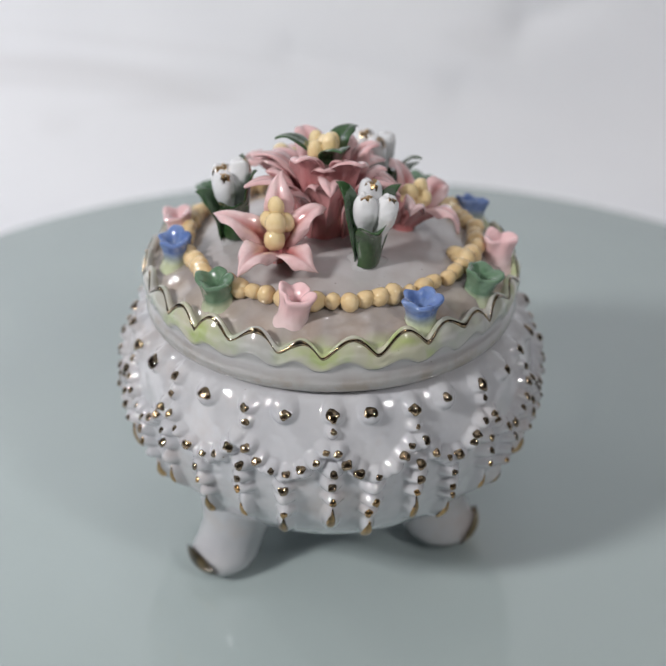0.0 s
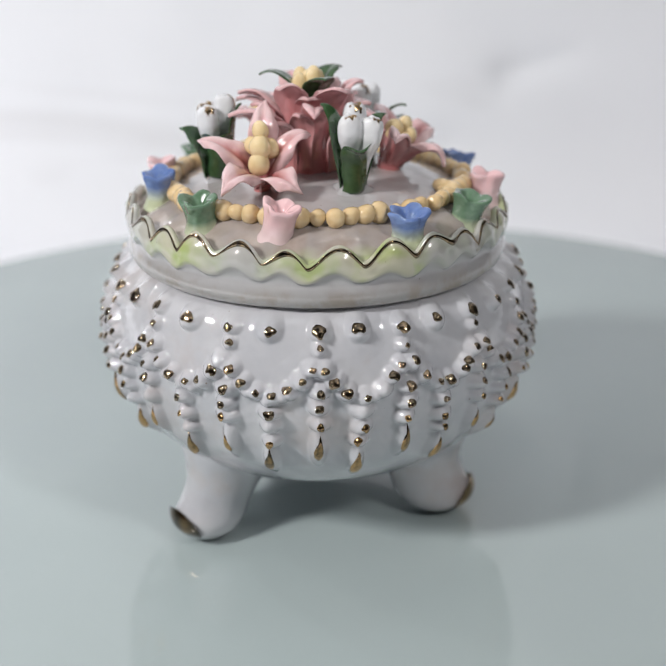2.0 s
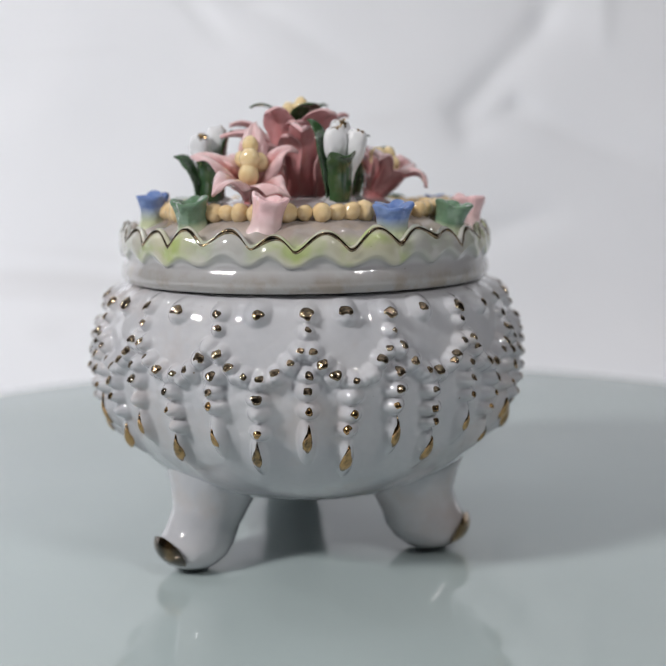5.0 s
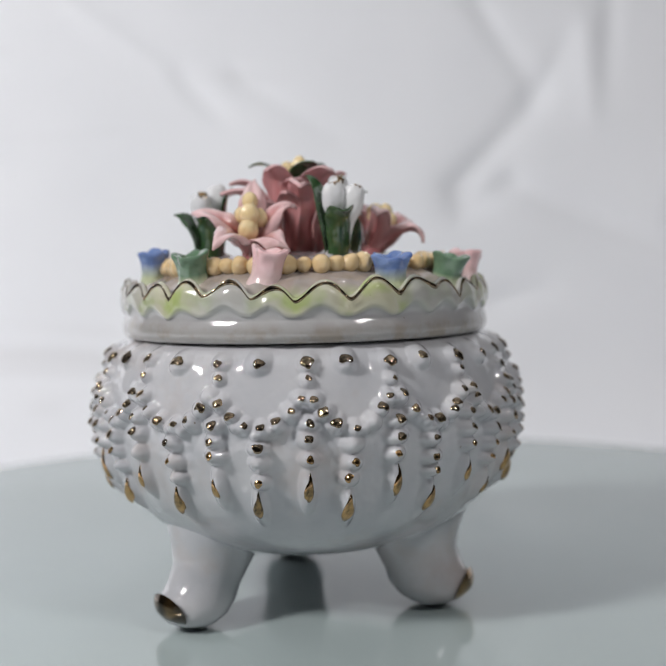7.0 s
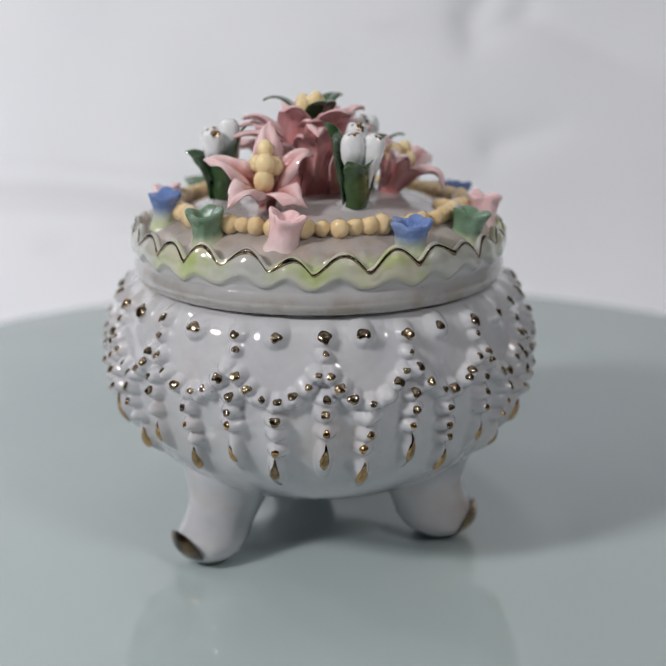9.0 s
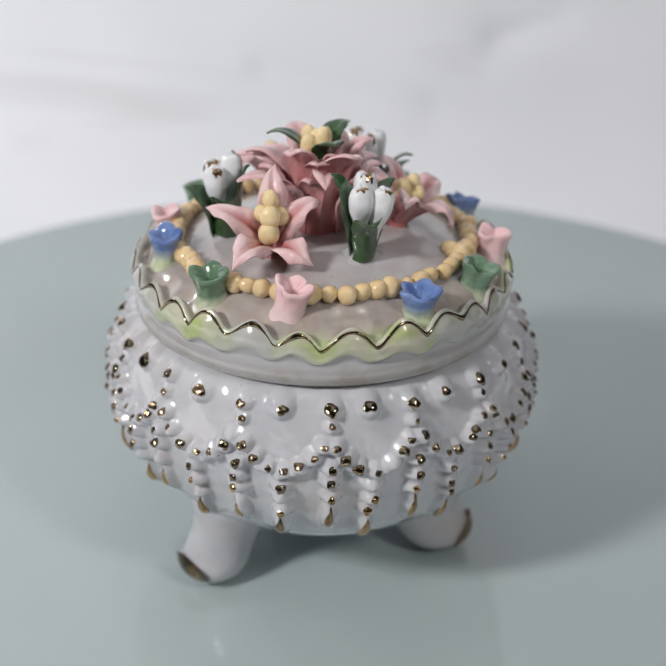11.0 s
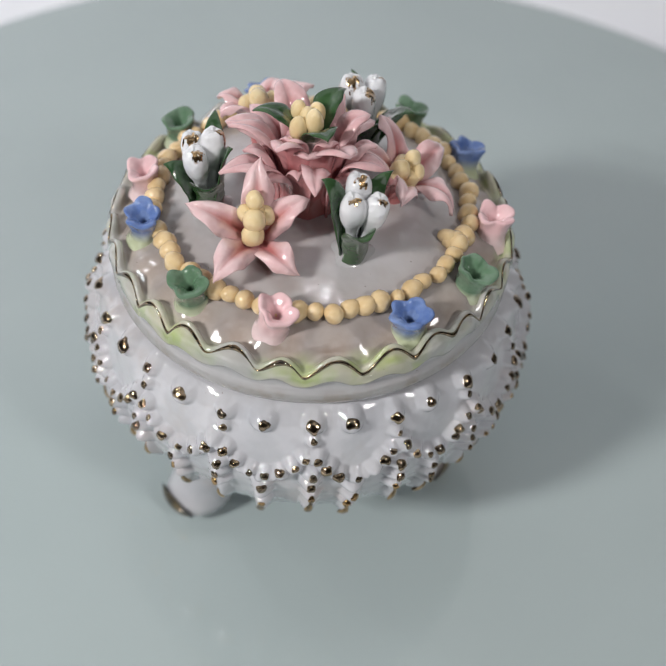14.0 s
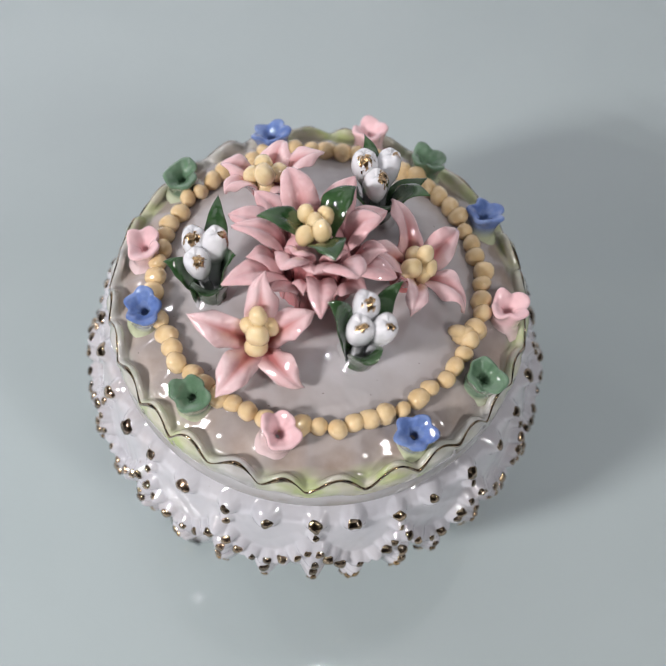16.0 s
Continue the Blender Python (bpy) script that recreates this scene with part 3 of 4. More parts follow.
def lid_body():
    n = 620
    rings = [0.02, 0.6, 1.2, 1.7, 2.1, 2.4, 2.6, 2.75, 2.9]
    v, top, frill, bare_shade, pool, mid = [], [], [], [], [], []
    for i in range(n):
        az = 360 * i / n
        w = ruffle(az)
        w2 = ruffle(az + 1.5)
        nz = noise.noise((math.sin(radians(az)) * 3, math.cos(radians(az)) * 3, 1.7))
        col = [(r, dome(r) + 0.02 * noise.noise((r * math.sin(radians(az)) * 1.3, r * math.cos(radians(az)) * 1.3, 5)) - w * (0.085 if r > 2.8 else 0.04 if r > 2.7 else 0.01 if r > 2.5 else 0), 1, 0, 0) for r in rings]
        ez, er = rim_edge(az)
        tint = min(1.0, max(0.22, 0.50 + 0.3 * max(0.0, -math.cos(radians(az))) + 1.3 * nz + 0.85 * math.exp(-(((az + 180) % 360 - 186) / 22) ** 2) - 0.15 * w))
        raw = max(0.0, 1 - abs((az + 180) % 360 - 180 + 62) / 24) ** 0.5 * 0.9
        gz = 4.705 - 0.05 * tint + 0.13 * w2 ** 1.6 + 0.03 * noise.noise((az * 0.07, 8, 3))
        col += [(2.99, 5.0 - 0.01 * w, 0.8, 0.45 * tint ** 2, 0), (3.06, 4.95 + 0.07 * w, 0.4, 0.8 * tint, 0), (er - 0.10, ez + 0.045 - 0.02 * w, 0.12, 0.75 * tint, 0), (er - 0.045, ez + 0.065, 0, 0.85 * tint, 0), (er - 0.01, ez + 0.045, 0, 0.85 * tint, 0), (er, ez, 0, 0.85 * tint, 0),
                (er + 0.035 + 0.02 * w, ez - 0.06, 0, tint, 0), (3.205 + 0.035 * w, ez - 0.13, 0, tint, 0), (3.222 + 0.028 * w2, gz + 0.05, 0, tint, 0), (3.213 + 0.016 * w2, gz, 0, 0.75 * tint, 0), (3.183, gz - 0.045, 0, 0.08, 0.05),
                # last value: unglazed clay plus painted shade, growing down the skirt
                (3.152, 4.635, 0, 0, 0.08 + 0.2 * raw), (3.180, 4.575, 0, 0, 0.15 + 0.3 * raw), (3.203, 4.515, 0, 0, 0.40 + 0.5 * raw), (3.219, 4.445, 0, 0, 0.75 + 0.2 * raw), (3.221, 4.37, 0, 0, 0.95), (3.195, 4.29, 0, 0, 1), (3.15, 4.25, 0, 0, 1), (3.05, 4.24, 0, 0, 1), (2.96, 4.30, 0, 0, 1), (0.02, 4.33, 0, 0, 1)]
        for r, z, a, b2, c in col:
            v.append((LX + r * math.sin(radians(az)), LY - r * math.cos(radians(az)), z))
            mid.append(min(1.0, max(0.0, (2.5 - r) / 0.7)) if z > 4.6 else 0.0)
            top.append(a), frill.append(b2), bare_shade.append(c), pool.append((0.30 + 0.70 * w) * a * min(1.0, max(0.0, (r - 2.45) / 0.4)))
    nv = len(v) // n
    part("lid_shell", mesh_of("lid_shell", v, grid_faces(n, nv, True), LID, True, {"top": top, "frill": frill, "bare_shade": bare_shade, "pool": pool, "mid": mid}), lid)
    # the gilt line along the ruffled edge
    gv = []
    for i in range(n):
        az = 360 * i / n
        ez, er = rim_edge(az)
        g = max(0.016, 0.036 + 0.05 * noise.noise((az * 0.17, 2, 2)))
        for j in range(6):
            a = j / 6 * 2 * math.pi
            r = er + 0.004 + g * 0.6 * math.cos(a)
            gv.append((LX + r * math.sin(radians(az)), LY - r * math.cos(radians(az)), ez + g * math.sin(a)))
    gf = []
    for i in range(n):
        for j in range(6):
            a, b2 = i * 6, ((i + 1) % n) * 6
            gf.append((a + j, b2 + j, b2 + (j + 1) % 6, a + (j + 1) % 6))
    part("gilt_line", mesh_of("gilt_line", gv, gf, GOLD), lid, "thin wavy gold line")


lid_body()

# small ruffled cup flowers round the edge: azimuth, radius of the mouth, glaze
RIM = ((-9, 3.0, "pink"), (28.6, 3.02, "blue"), (54.8, 3.02, "green"), (78.4, 3.01, "pink"), (112.5, 2.91, "blue"), (140.6, 2.83, "green"),
       (162.1, 2.85, "pink"), (196, 2.66, "blue"), (231.5, 2.79, "green"), (262.7, 2.69, "pink"), (286.8, 2.70, "blue"), (320.8, 2.79, "green"))


def rim_flower(az, rad, tone, seed):
    r2 = random.Random(seed)
    mat = {"pink": ROSE, "blue": BLUE, "green": SAGE}[tone]
    tall = {"pink": 1.0, "blue": 0.97, "green": 0.94}[tone] * r2.uniform(0.95, 1.05) * (0.86 if 90 < az < 270 else 1)
    prof = [(0.37, -0.14), (0.32, -0.05), (0.285, 0.02), (0.27, 0.10), (0.27, 0.20), (0.28, 0.30), (0.295, 0.37), (0.31, 0.42), (0.318, 0.455), (0.308, 0.485), (0.28, 0.492), (0.24, 0.475), (0.175, 0.43), (0.115, 0.37), (0.075, 0.30), (0.055, 0.18), (0.045, 0.02)]
    k, ph, lob = {"blue": 5, "pink": 4, "green": 3 + seed % 2}[tone], r2.uniform(0, 6), r2.uniform(0.10, 0.15)
    v, n = [], 44
    out, side = radians(r2.uniform(2, 14)), radians(r2.uniform(-7, 7))
    foot_az = az
    if az == -9:        # the front one leans well over
        out, side, foot_az, rad = radians(6), radians(10), az - 2.5, rad - 0.20
    base = Vector(polar(rad - 0.10, foot_az, dome(min(rad - 0.10, 3.0)) - 0.01))
    radial = Vector((math.sin(radians(az)), -math.cos(radians(az)), 0))
    tip_out = Matrix.Rotation(out, 3, Vector((-radial.y, radial.x, 0))) @ Matrix.Rotation(-side, 3, radial)
    for i in range(n):
        a = 2 * math.pi * i / n
        for j, (r, z) in enumerate(prof):
            q = min(1, max(0, z / 0.45)) ** 1.5
            fold = 2.2 * math.sqrt(math.cos(0.5 * (k * a + ph)) ** 2 + 0.02) - 1.4
            wob = 1 + q * (lob * fold + 0.10 * math.sin(2 * a + 2 * ph) + 0.04 * math.cos(7 * a + ph))
            zz = z + q * (0.022 * fold + 0.025 * math.sin(2 * a + ph) + 0.015 * math.sin(5 * a + ph))
            p = tip_out @ Vector((r * wob * math.cos(a) * 0.88, r * wob * math.sin(a) * 0.88, zz * 0.95 * tall))
            v.append(base + p)
    along = [0.15 + 0.85 * min(1, max(0, z / 0.36)) if j < 13 else 0.8 for _ in range(n) for j, (r, z) in enumerate(prof)]
    f = grid_faces(n, len(prof), True)
    c = len(v)
    v.append(base + Vector((0, 0, 0.03)))
    along.append(0.0)
    for i in range(n):
        f.append((c, i * len(prof) + len(prof) - 1, ((i + 1) % n) * len(prof) + len(prof) - 1))
    part("rim_flower", mesh_of("rim_flower", v, f, mat, True, {"along": along}), lid, {"pink": "small pink ruffled cup flower", "blue": "small blue ruffled cup flower", "green": "small sage green ruffled cup flower"}[tone])


for i, row in enumerate(RIM):
    rim_flower(*row, 30 + i)

# ring of honey-coloured clay beads
bead_meshes = []
for s in range(6):
    bv, bf = blob((0, 0, 0), (0.158 * S, 0.152 * S, 0.145 * S), s, 0.07)
    bead_meshes.append(mesh_of("bead", bv, bf, CREAM, False))
nb = 61
for i in range(nb):
    az = 360 * i / nb + rnd.uniform(-0.7, 0.7)
    r = 2.47 + rnd.uniform(-0.05, 0.05)
    x, y, _ = polar(r, az, 0)
    k = rnd.uniform(0.84, 1.14)
    turn = Euler((rnd.uniform(0, 6), rnd.uniform(0, 6), rnd.uniform(0, 6)))
    if any(math.hypot(x + 0.04 - polar(q - 0.03, w, 0)[0], y - 0.09 - polar(q - 0.03, w, 0)[1]) < 0.25 for w, q, _ in RIM):
        continue
    m = Matrix.LocRotScale(cm(x + 0.04, y - 0.09, dome(2.45) + 0.10), turn, (k, k * rnd.uniform(0.92, 1.1), k))
    part("bead", bead_meshes[i % 6], lid, "", m)


bv, bf = blob((2.20, -1.03, dome(2.45) + 0.12), (0.18, 0.17, 0.15), 3, 0.10)
bv2, bf2 = blob((2.09, -1.01, dome(2.4) + 0.16), (0.17, 0.11, 0.11), 5, 0.08)
part("bead", mesh_of("bead", bv + bv2, bf + [tuple(q + len(bv) for q in g) for g in bf2], CREAM), lid, "larger double bead of the ring")


def add_petal(parent, name, mat, *args, **kw):
    v, f, along = petal(*args, **kw)
    return part(name, mesh_of(name, v, f, mat, True, {"along": along}), parent)


def lily(center, axis, tips, heart, seed, label, rise=0.25, throat=0.16):
    """A five-petalled open lily on a short throat, tilted along its axis, with a heap of rounded stamens. tips: x, y, z, half width, crest over the tip, twist."""
    c, ax = Vector(center), Vector(axis).normalized()
    q = Vector((0, 0, 1)).rotation_difference(ax)
    n = 24
    prof = [(throat + 0.05, -0.20), (throat - 0.02, -0.16), (throat - 0.02, -0.12), (throat, 0.04), (throat - 0.05, 0.07), (0.10, 0.04), (0.02, 0.03)]
    v = []
    for i in range(n):
        a = 2 * math.pi * i / n
        for r, z in prof:
            e = q @ Vector((r * math.cos(a), r * math.sin(a), z)) if z > -0.1 else Vector((r * math.cos(a), r * math.sin(a), z))
            v.append(c + e)
    ob = part("lily", mesh_of("lily", v, grid_faces(n, len(prof), True), PINK, True, {"along": [0.05] * len(v)}), lid, label)
    for i, (tx, ty, tz, w, crest, twist) in enumerate(tips):
        t = Vector((tx, ty, tz))
        d = t - c
        high = d.dot(ax)
        flat = d - ax * high
        p0 = c + flat.normalized() * 0.09 - ax * 0.14
        p1 = c + flat * 0.26 + ax * (rise + 0.25 * high)
        p2 = c + flat * 0.76 + ax * (high + crest * 1.35)
        add_petal(ob, "petal", PINK, p0, p1, p2, t, w * 0.90, root=0.66, peak=0.52, point=1.0, lobe=0.26, cup=0.50, curl=0.16, thick=0.12, tint=0.36, frill=0.085, twist=twist, axis=ax, skew=0.05 * math.sin(seed + 2 * i), seed=seed + i * 1.7)
    for i, (x, y, z, r) in enumerate(heart):
        bv, bf = blob((x, y, z), (r * 0.92, r * 0.92, r), seed * 10 + i, 0.07)
        part("stamen", mesh_of("stamen", bv, bf, STAMEN), ob, "honey-coloured rounded stamen")
    return ob


lily((-0.80, -1.38, 5.70), (0.0, -0.55, 0.83), ((-1.79, -1.29, 6.29, 0.27, 0.16, 10), (-0.77, -0.90, 6.86, 0.26, 0.02, 0), (-0.04, -1.22, 6.40, 0.26, 0.18, -10), (-1.38, -2.20, 5.69, 0.28, 0.22, 6), (-0.20, -2.05, 5.62, 0.25, 0.20, -6)),
     ((-0.81, -1.40, 6.50, 0.155), (-0.93, -1.42, 6.26, 0.15), (-0.66, -1.40, 6.22, 0.16), (-0.81, -1.57, 6.27, 0.18), (-0.83, -1.60, 6.02, 0.185), (-0.78, -1.42, 6.25, 0.17)), 1, "pink five-petalled open lily with honey stamens", 0.24)
lily((1.27, -0.22, 5.66), (0.46, -0.12, 0.88), ((1.08, 0.62, 6.52, 0.26, 0.04, 0), (0.62, -0.29, 6.60, 0.26, 0.06, 0), (1.28, -1.19, 6.24, 0.24, 0.16, 10), (2.05, 0.42, 6.07, 0.26, 0.14, 0), (2.12, -0.78, 5.75, 0.26, 0.26, -8)),
     ((1.54, -0.22, 6.32, 0.16), (1.34, -0.44, 6.30, 0.175), (1.52, -0.42, 6.12, 0.15), (1.40, -0.14, 6.16, 0.16), (1.60, -0.34, 6.18, 0.15)), 2, "pink five-petalled lily leaning beside the bead ring", 0.46, 0.22)
lily((-0.74, 1.12, 5.66), (-0.1, 0.2, 0.97), ((-0.50, 1.80, 6.28, 0.27, 0.08, 0), (-1.47, 1.33, 6.22, 0.25, 0.14, 0), (0.06, 1.54, 6.34, 0.25, 0.10, 0), (-1.41, 0.84, 6.26, 0.25, 0.14, 0), (-0.30, 0.66, 6.34, 0.26, 0.12, 0)),
     ((-0.80, 1.02, 6.46, 0.18), (-0.60, 1.16, 6.36, 0.16), (-0.98, 1.14, 6.30, 0.16), (-0.78, 1.00, 6.24, 0.16), (-0.82, 1.30, 6.34, 0.17)), 3, "pink lily behind the central flower", 0.44, 0.20)


def center_flower():
    """The tall middle flower: upright channelled petals on a narrow trunk, bent outwards at the top, three leaves and a heap of stamens."""
    n, prof = 40, [(0.66, 5.50), (0.56, 5.62), (0.48, 5.9), (0.46, 6.2), (0.46, 6.50), (0.40, 6.68), (0.26, 6.80), (0.02, 6.86)]
    cx, cy = -0.02, -0.28
    v, along = [], []
    for i in range(n):
        a = 2 * math.pi * i / n
        k = 1 + 0.06 * math.cos(5 * a) + 0.03 * math.cos(9 * a + 1)
        for r, z in prof:
            v.append((cx + r * k * math.sin(a), cy - r * k * math.cos(a), z))
            along.append(0.03 + max(0, z - 5.8) * 0.45)
    ob = part("center_flower", mesh_of("center_flower", v, grid_faces(n, len(prof), True), DEEP, True, {"along": along}), lid, "tall pink many-petalled flower with green leaves")
    # tip x, y, z; half width; crest over the tip; twist; pointedness
    tall = ((-0.06, -0.94, 6.84, 0.27, 0.06, 0, 0.55), (-0.52, -1.00, 7.06, 0.29, 0.05, 20, 0.70), (0.04, -1.54, 6.71, 0.25, 0.22, -14, 0.95), (0.52, -1.08, 6.98, 0.33, 0.05, -16, 0.45), (0.86, -0.09, 7.02, 0.28, 0.05, 0, 0.85),
            (-1.22, -0.20, 6.88, 0.23, 0.06, 10, 0.85), (-0.34, -0.72, 6.97, 0.24, 0.04, 12, 0.55), (0.26, -0.74, 6.93, 0.24, 0.05, -10, 0.60), (-0.46, 0.71, 7.06, 0.29, 0.04, 0, 0.65), (0.40, 0.42, 6.96, 0.26, 0.04, 0, 0.75))
    low = ((-1.32, -1.02, 6.65, 0.29, 0.08, 8, 0.95), (1.10, -0.76, 6.55, 0.28, 0.12, -8, 0.75), (0.50, 0.80, 6.72, 0.28, 0.10, 0, 0.85), (-1.28, 0.10, 6.70, 0.28, 0.16, 0, 0.70), (0.98, 0.34, 6.60, 0.27, 0.10, 0, 0.85),
           (-0.92, 0.52, 6.66, 0.26, 0.12, 0, 0.75))
    for i, (tx, ty, tz, w, crest, twist, point) in enumerate(tall + low):
        out = Vector((tx - cx, ty - cy, 0))
        far = out.length
        out.normalize()
        up = i < len(tall)
        p0 = Vector((cx, cy, 5.54)) + out * (0.48 if up else 0.52)
        p1 = Vector((cx, cy, 6.50 if up else 6.15)) + out * (0.40 if up else 0.46)
        p2 = Vector((cx, cy, tz + crest + (0.02 if up else 0.10))) + out * (0.42 * far + 0.14)
        add_petal(ob, "petal", DEEP, p0, p1, p2, (tx, ty, tz), w * 0.90, root=0.84, peak=0.66, point=point * 0.78, lobe=0.18, cup=0.50, curl=-0.05, thick=0.12, tint=0.35, twist=twist, skew=0.10 * math.sin(3 * i), frill=0.04, seed=i * 2.1, nu=33)
    for i, (tx, ty, tz, w) in enumerate(((-0.66, -1.00, 6.46, 0.24), (0.66, -0.96, 6.40, 0.24), (-0.86, 0.30, 6.40, 0.24), (0.34, 0.60, 6.44, 0.24), (-0.98, -0.62, 6.72, 0.22), (0.95, -0.42, 6.70, 0.22), (-0.24, -1.12, 6.62, 0.20), (0.74, 0.20, 6.78, 0.22))):
        out = Vector((tx - cx, ty - cy, 0))
        far = out.length
        out.normalize()
        add_petal(ob, "petal", DEEP, Vector((cx, cy, 5.6)) + out * 0.52, Vector((cx, cy, 6.15)) + out * 0.46, Vector((cx, cy, tz + 0.18)) + out * 0.7 * far, (tx, ty, tz), w, root=0.75, peak=0.6, point=0.9, lobe=0.14, cup=-0.2, curl=0.1, thick=0.12, seed=i * 1.3)
    for tx, ty, tz, w, bow in ((-0.86, -0.20, 7.17, 0.20, 0.16), (0.47, 0.32, 7.22, 0.22, 0.10), (0.24, -0.90, 7.16, 0.25, 0.08)):
        out = Vector((tx - cx, ty - cy, 0))
        far = out.length
        out.normalize()
        p0 = Vector((cx, cy, 6.70)) + out * 0.14
        add_petal(ob, "leaf", GREEN, p0, Vector((cx, cy, 6.98)) + out * 0.24, Vector((cx, cy, tz + bow)) + out * 0.62 * far, (tx, ty, tz), w, root=0.75, peak=0.50, point=0.85, lobe=0.10, cup=0.30, curl=0.0, thick=0.07, seed=tx)
    for i, (x, y, z, r) in enumerate(((-0.19, -0.10, 7.08, 0.14), (0.03, -0.40, 7.12, 0.16), (-0.20, -0.42, 7.02, 0.15), (0.08, -0.12, 7.06, 0.14), (-0.06, -0.25, 7.04, 0.16))):
        bv, bf = blob((x, y, z), (r * 0.88, r * 0.88, r * 1.35), 80 + i, 0.05)
        part("stamen", mesh_of("stamen", bv, bf, STAMEN), ob, "honey-coloured rounded stamen")


center_flower()


def bud_shape(seed):
    """Radii and heights of a bud, from its neck over the shoulder to the worn mouth."""
    r2 = random.Random(seed)
    f = r2.uniform(0.94, 1.06)
    return [(0.085, -0.80), (0.10, -0.62), (0.125, -0.52), (0.165, -0.43), (0.192 * f, -0.33), (0.200 * f, -0.22), (0.196 * f, -0.12), (0.178 * f, -0.04), (0.150, 0.012), (0.118, 0.035), (0.085, 0.042), (0.055, 0.040), (0.03, 0.028), (0.008, 0.020)]


def tulips(base, heads, leaves, seed, label):
    """Three white buds with gilt mouths standing in green leaves, out of a puddle of white glaze."""
    bx, by, bz = base
    v, n, prof = [], 30, [(0.36, -0.05), (0.31, -0.008), (0.26, 0.022), (0.21, 0.06), (0.12, 0.14), (0.02, 0.16)]
    for i in range(n):
        a = 2 * math.pi * i / n
        k = 1 + 0.12 * math.sin(3 * a + seed) + 0.07 * math.sin(5 * a)
        v += [(bx + r * k * math.cos(a), by + r * k * math.sin(a), dome(math.hypot(bx + r * k * math.cos(a) - LX, by + r * k * math.sin(a) - LY)) + z) for r, z in prof]
    ob = part("tulip_sprig", mesh_of("tulip_sprig", v, grid_faces(n, len(prof), True), MILK), lid, label)
    for i, (hx, hy, hz) in enumerate(heads):
        h = Vector((hx, hy, hz))
        b0 = Vector((bx + (hx - bx) * 0.35, by + (hy - by) * 0.35, bz + 0.02))
        d = (h - b0).normalized()
        s1 = d.cross(Vector((1, 0.3, 0))).normalized()
        s2 = d.cross(s1)
        length = (h - b0).length
        shape = bud_shape(seed * 5 + i)
        bp = [(0.12, -length)] + [(r, max(z, -length + 0.02)) for r, z in shape]
        m2 = 32

        def at(a, r, z):
            lip = min(1, max(0, (z + 0.12) / 0.13))
            k = 1 + 0.05 * math.sin(3 * a + seed + i) + lip * (0.04 * math.sin(2 * a + 2 * i + seed) + 0.03 * math.sin(3 * a + i))
            return h + d * (z + lip * (0.014 * math.sin(2 * a + i) + 0.008 * math.sin(5 * a + seed))) + (s1 * math.cos(a) + s2 * math.sin(a)) * r * k * 0.95

        v = [at(2 * math.pi * q / m2, r, z) for q in range(m2) for r, z in bp]
        bud = part("bud", mesh_of("bud", v, grid_faces(m2, len(bp), True), BUDW), ob, "white bud with a gilt mouth")
        r2 = random.Random(seed * 7 + i)
        line = shape[5:13]
        gz = np.interp(np.linspace(0, 1, 23), np.linspace(0, 1, len(line)), [q[1] for q in reversed(line)])
        gr = np.interp(np.linspace(0, 1, 23), np.linspace(0, 1, len(line)), [q[0] for q in reversed(line)])
        gv, gf = [], []
        toward = math.atan2(Vector((0.35, -0.5, 0.7)).dot(s2), Vector((0.35, -0.5, 0.7)).dot(s1)) + r2.uniform(-0.8, 0.8)
        wide, deep = r2.uniform(0.8, 1.3), r2.uniform(5.0, 9.0)
        for q in range(73):
            a = toward + (q / 72 - 0.5) * 3.6
            for r, z in zip(gr, gz):
                p = at(a, r, z)
                gv.append(p + (p - h + d * 0.16).normalized() * 0.005)
        for q, face4 in enumerate(grid_faces(73, 23)):
            off, row = ((q // 22) / 71 - 0.5) * 3.6 / wide, (q % 22 * 0.5 - 0.5) / deep
            if off * off + row * row < 0.95 + 0.9 * noise.noise((q // 22 * 0.13, q % 22 * 0.18, seed * 5 + 3 * i)) + 0.5 * noise.noise((q // 22 * 0.35, q % 22 * 0.45, seed * 9 + i)):
                gf.append(face4)
        part("gilt_mouth", mesh_of("gilt_mouth", gv, gf, GILT), bud, "patchy worn gold")
    for i, (tx, ty, tz, w, off, blunt, turn) in enumerate(leaves):
        out = Vector((tx - bx, ty - by, 0))
        far = out.length
        out.normalize()
        p0 = Vector((bx, by, bz - 0.04)) + out * off
        p1 = Vector((bx, by, bz + (tz - bz) * 0.45)) + out * (off + 0.02)
        p2 = Vector((bx, by, bz + (tz - bz) * (0.96 if blunt else 1.02))) + out * (off + 0.35 * max(0, far - off))
        add_petal(ob, "leaf", GREEN, p0, p1, p2, (tx, ty, tz), w, root=0.85, peak=0.80 if blunt else 0.45, point=0.35 if blunt else 0.9, tip=0.45 if blunt else 0.03, lobe=0.02, cup=0.45, curl=-0.55 if blunt else 0.0, thick=0.075, turn=turn, seed=i + seed)
    return ob


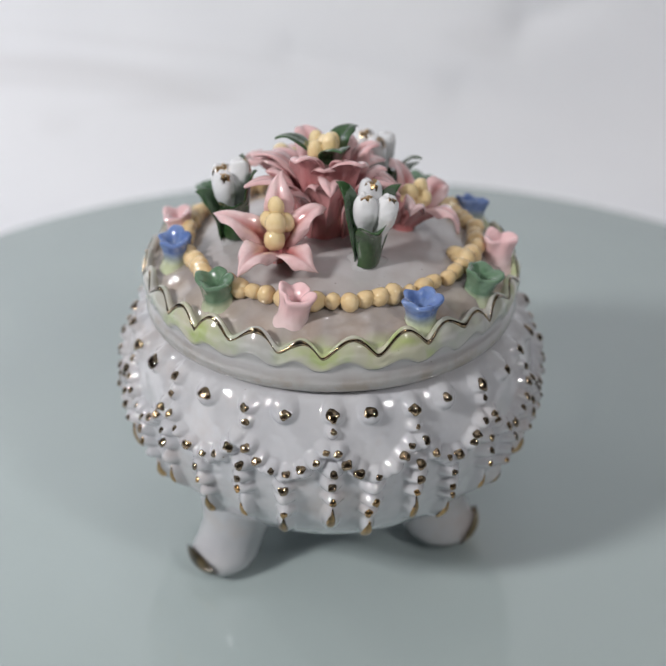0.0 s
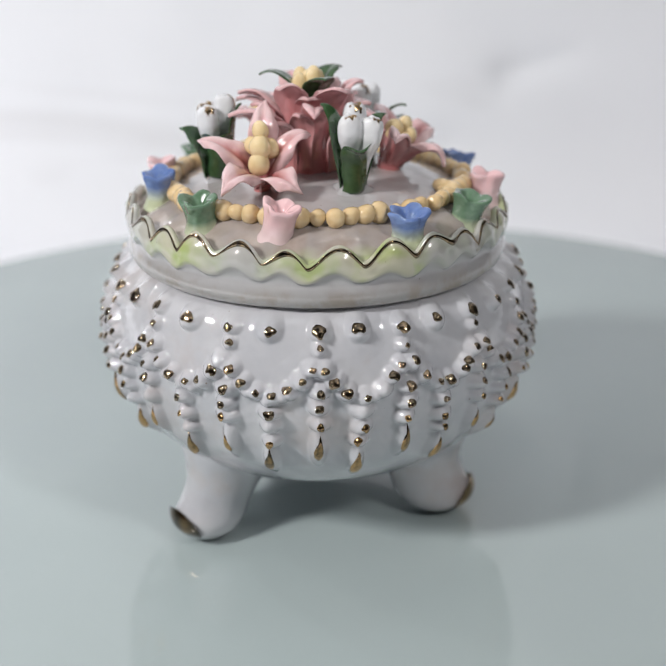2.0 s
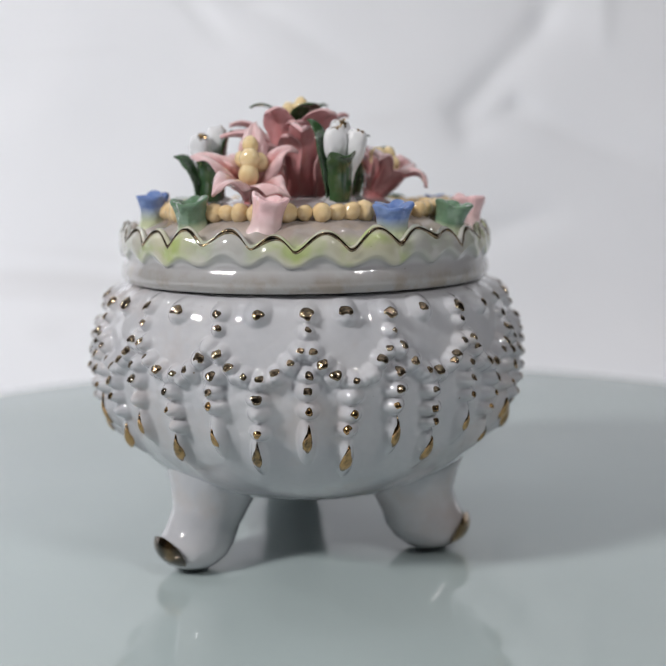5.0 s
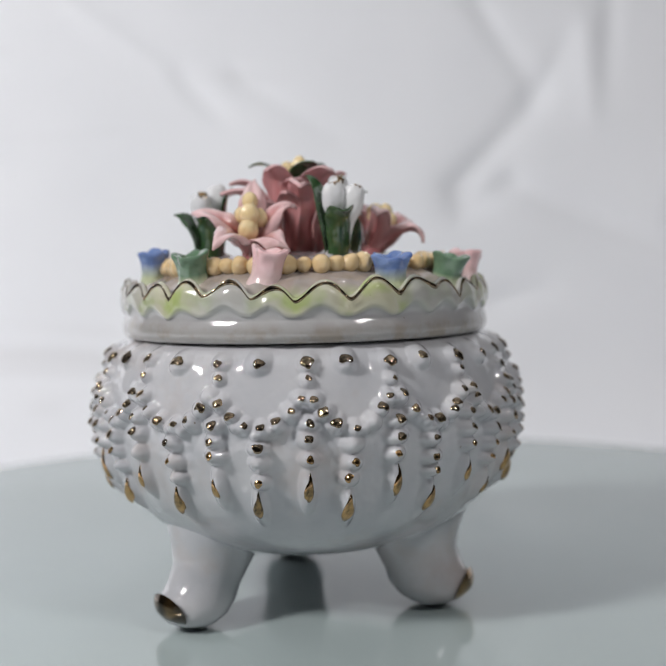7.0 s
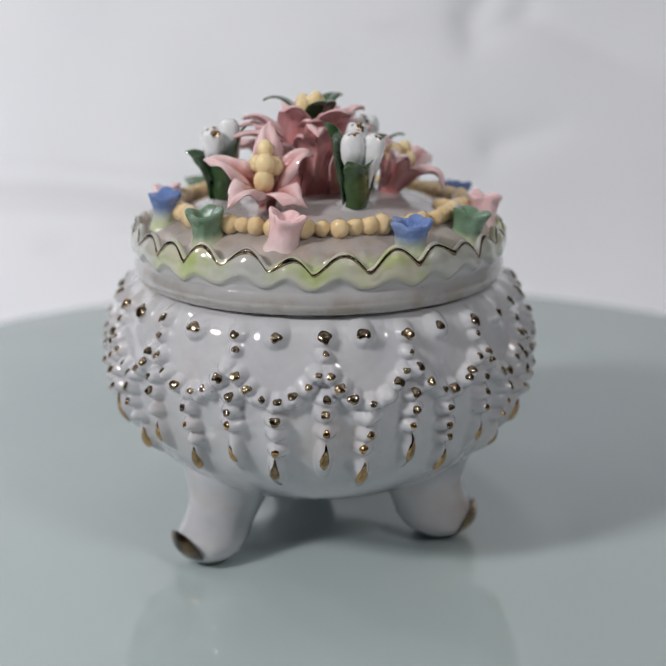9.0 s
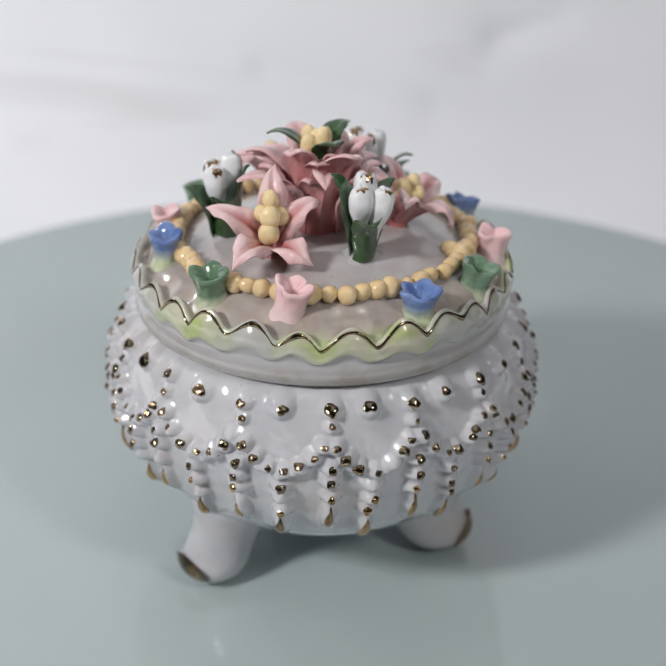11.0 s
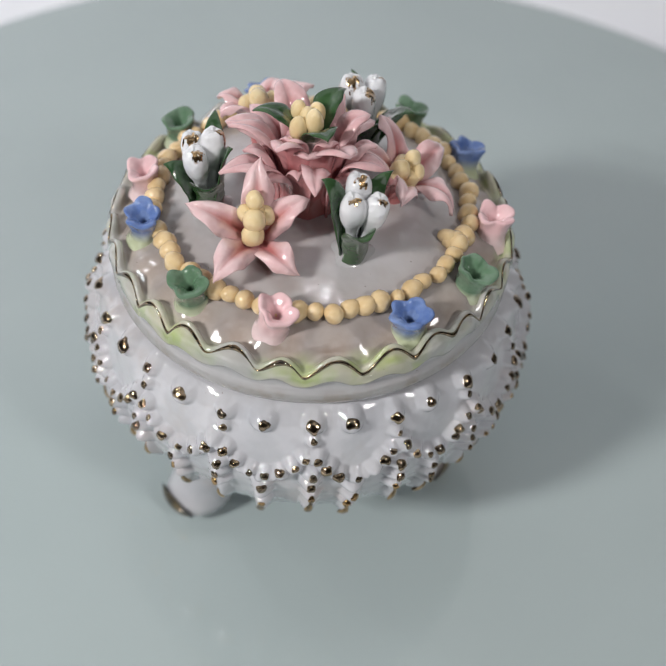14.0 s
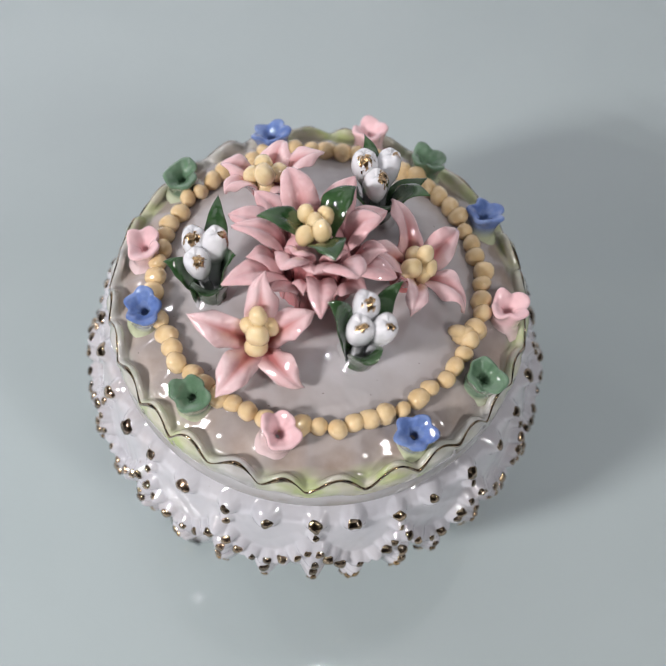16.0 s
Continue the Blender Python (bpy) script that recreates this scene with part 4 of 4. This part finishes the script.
# leaves: tip x, y, z; half width; distance of the foot; cut off square; turn
tulips((0.60, -1.46, 5.60), ((0.65, -1.28, 6.84), (0.565, -1.61, 6.72), (0.935, -1.555, 6.67)),
       ((0.12, -1.40, 6.88, 0.19, 0.13, False, -36), (0.72, -2.00, 6.30, 0.225, 0.24, True, 4), (1.17, -0.87, 6.66, 0.18, 0.18, False, 30)), 1, "three white gold-mouthed buds with green leaves")
tulips((-1.52, -0.42, 5.60), ((-1.76, -0.17, 6.66), (-1.43, -0.28, 6.80), (-1.70, -0.57, 6.67)),
       ((-1.43, 0.50, 6.66, 0.19, 0.22, False, 0), (-2.17, -0.48, 6.34, 0.23, 0.20, False, -40), (-1.15, -0.62, 6.74, 0.22, 0.20, False, 25), (-1.50, -0.98, 6.25, 0.24, 0.24, True, 0)), 2, "three white gold-mouthed buds beside the central flower")
tulips((0.90, 0.98, 5.60), ((0.65, 1.17, 6.79), (1.05, 1.27, 6.70), (0.83, 0.80, 6.77)),
       ((1.64, 0.73, 6.50, 0.23, 0.2, False, 0), (0.70, 1.75, 6.55, 0.20, 0.2, False, 0), (0.35, 0.75, 6.45, 0.22, 0.2, False, 0), (1.65, 1.2, 6.2, 0.22, 0.2, False, 0), (0.95, 0.42, 6.40, 0.24, 0.2, False, 0)), 3, "three white gold-mouthed buds behind the central flower")

# ---- gold dabs on the bowl's beads ----
DOTS = [dab_mesh("dot", s) for s in range(6)]
LOWS = [q.copy() for q in DOTS]
for q in LOWS:
    q.materials[0] = DROP
DROPS = [dab_mesh("drop", s) for s in range(3)]
far_v, far_f = [], []
for i, (az, z, size, kind) in enumerate(dabs):
    a = (az + 180) % 360 - 180
    p, nrm = surface(az, z)
    yax = Vector((0, 0, 1)) - nrm * nrm.z
    yax.normalize()
    xax = yax.cross(nrm)
    m = Matrix((xax, yax, nrm)).transposed().to_4x4()
    if kind != "drop":
        m = m @ Matrix.Rotation(rnd.uniform(0, 6.28), 4, "Z")
    m = Matrix.Translation(cm(*(p + nrm * 0.004))) @ m @ Matrix.Diagonal((size * S, size * S, size * S * (0.36 if kind == "drop" else 0.52), 1))
    me = DROPS[i % 3] if kind == "drop" else (DOTS if kind == "dot" else LOWS)[i % 6]
    if abs(a) < 105:
        part("gold_dab", me, bowl, "", m)
    else:
        base = len(far_v)
        far_v += [m @ q.co for q in me.vertices]
        far_f += [tuple(base + q for q in pl.vertices) for pl in me.polygons]
tagged(part("gold_dabs_behind", mesh_of("gold_dabs_behind", far_v, far_f, GOLD, False), bowl), kind="stuff")
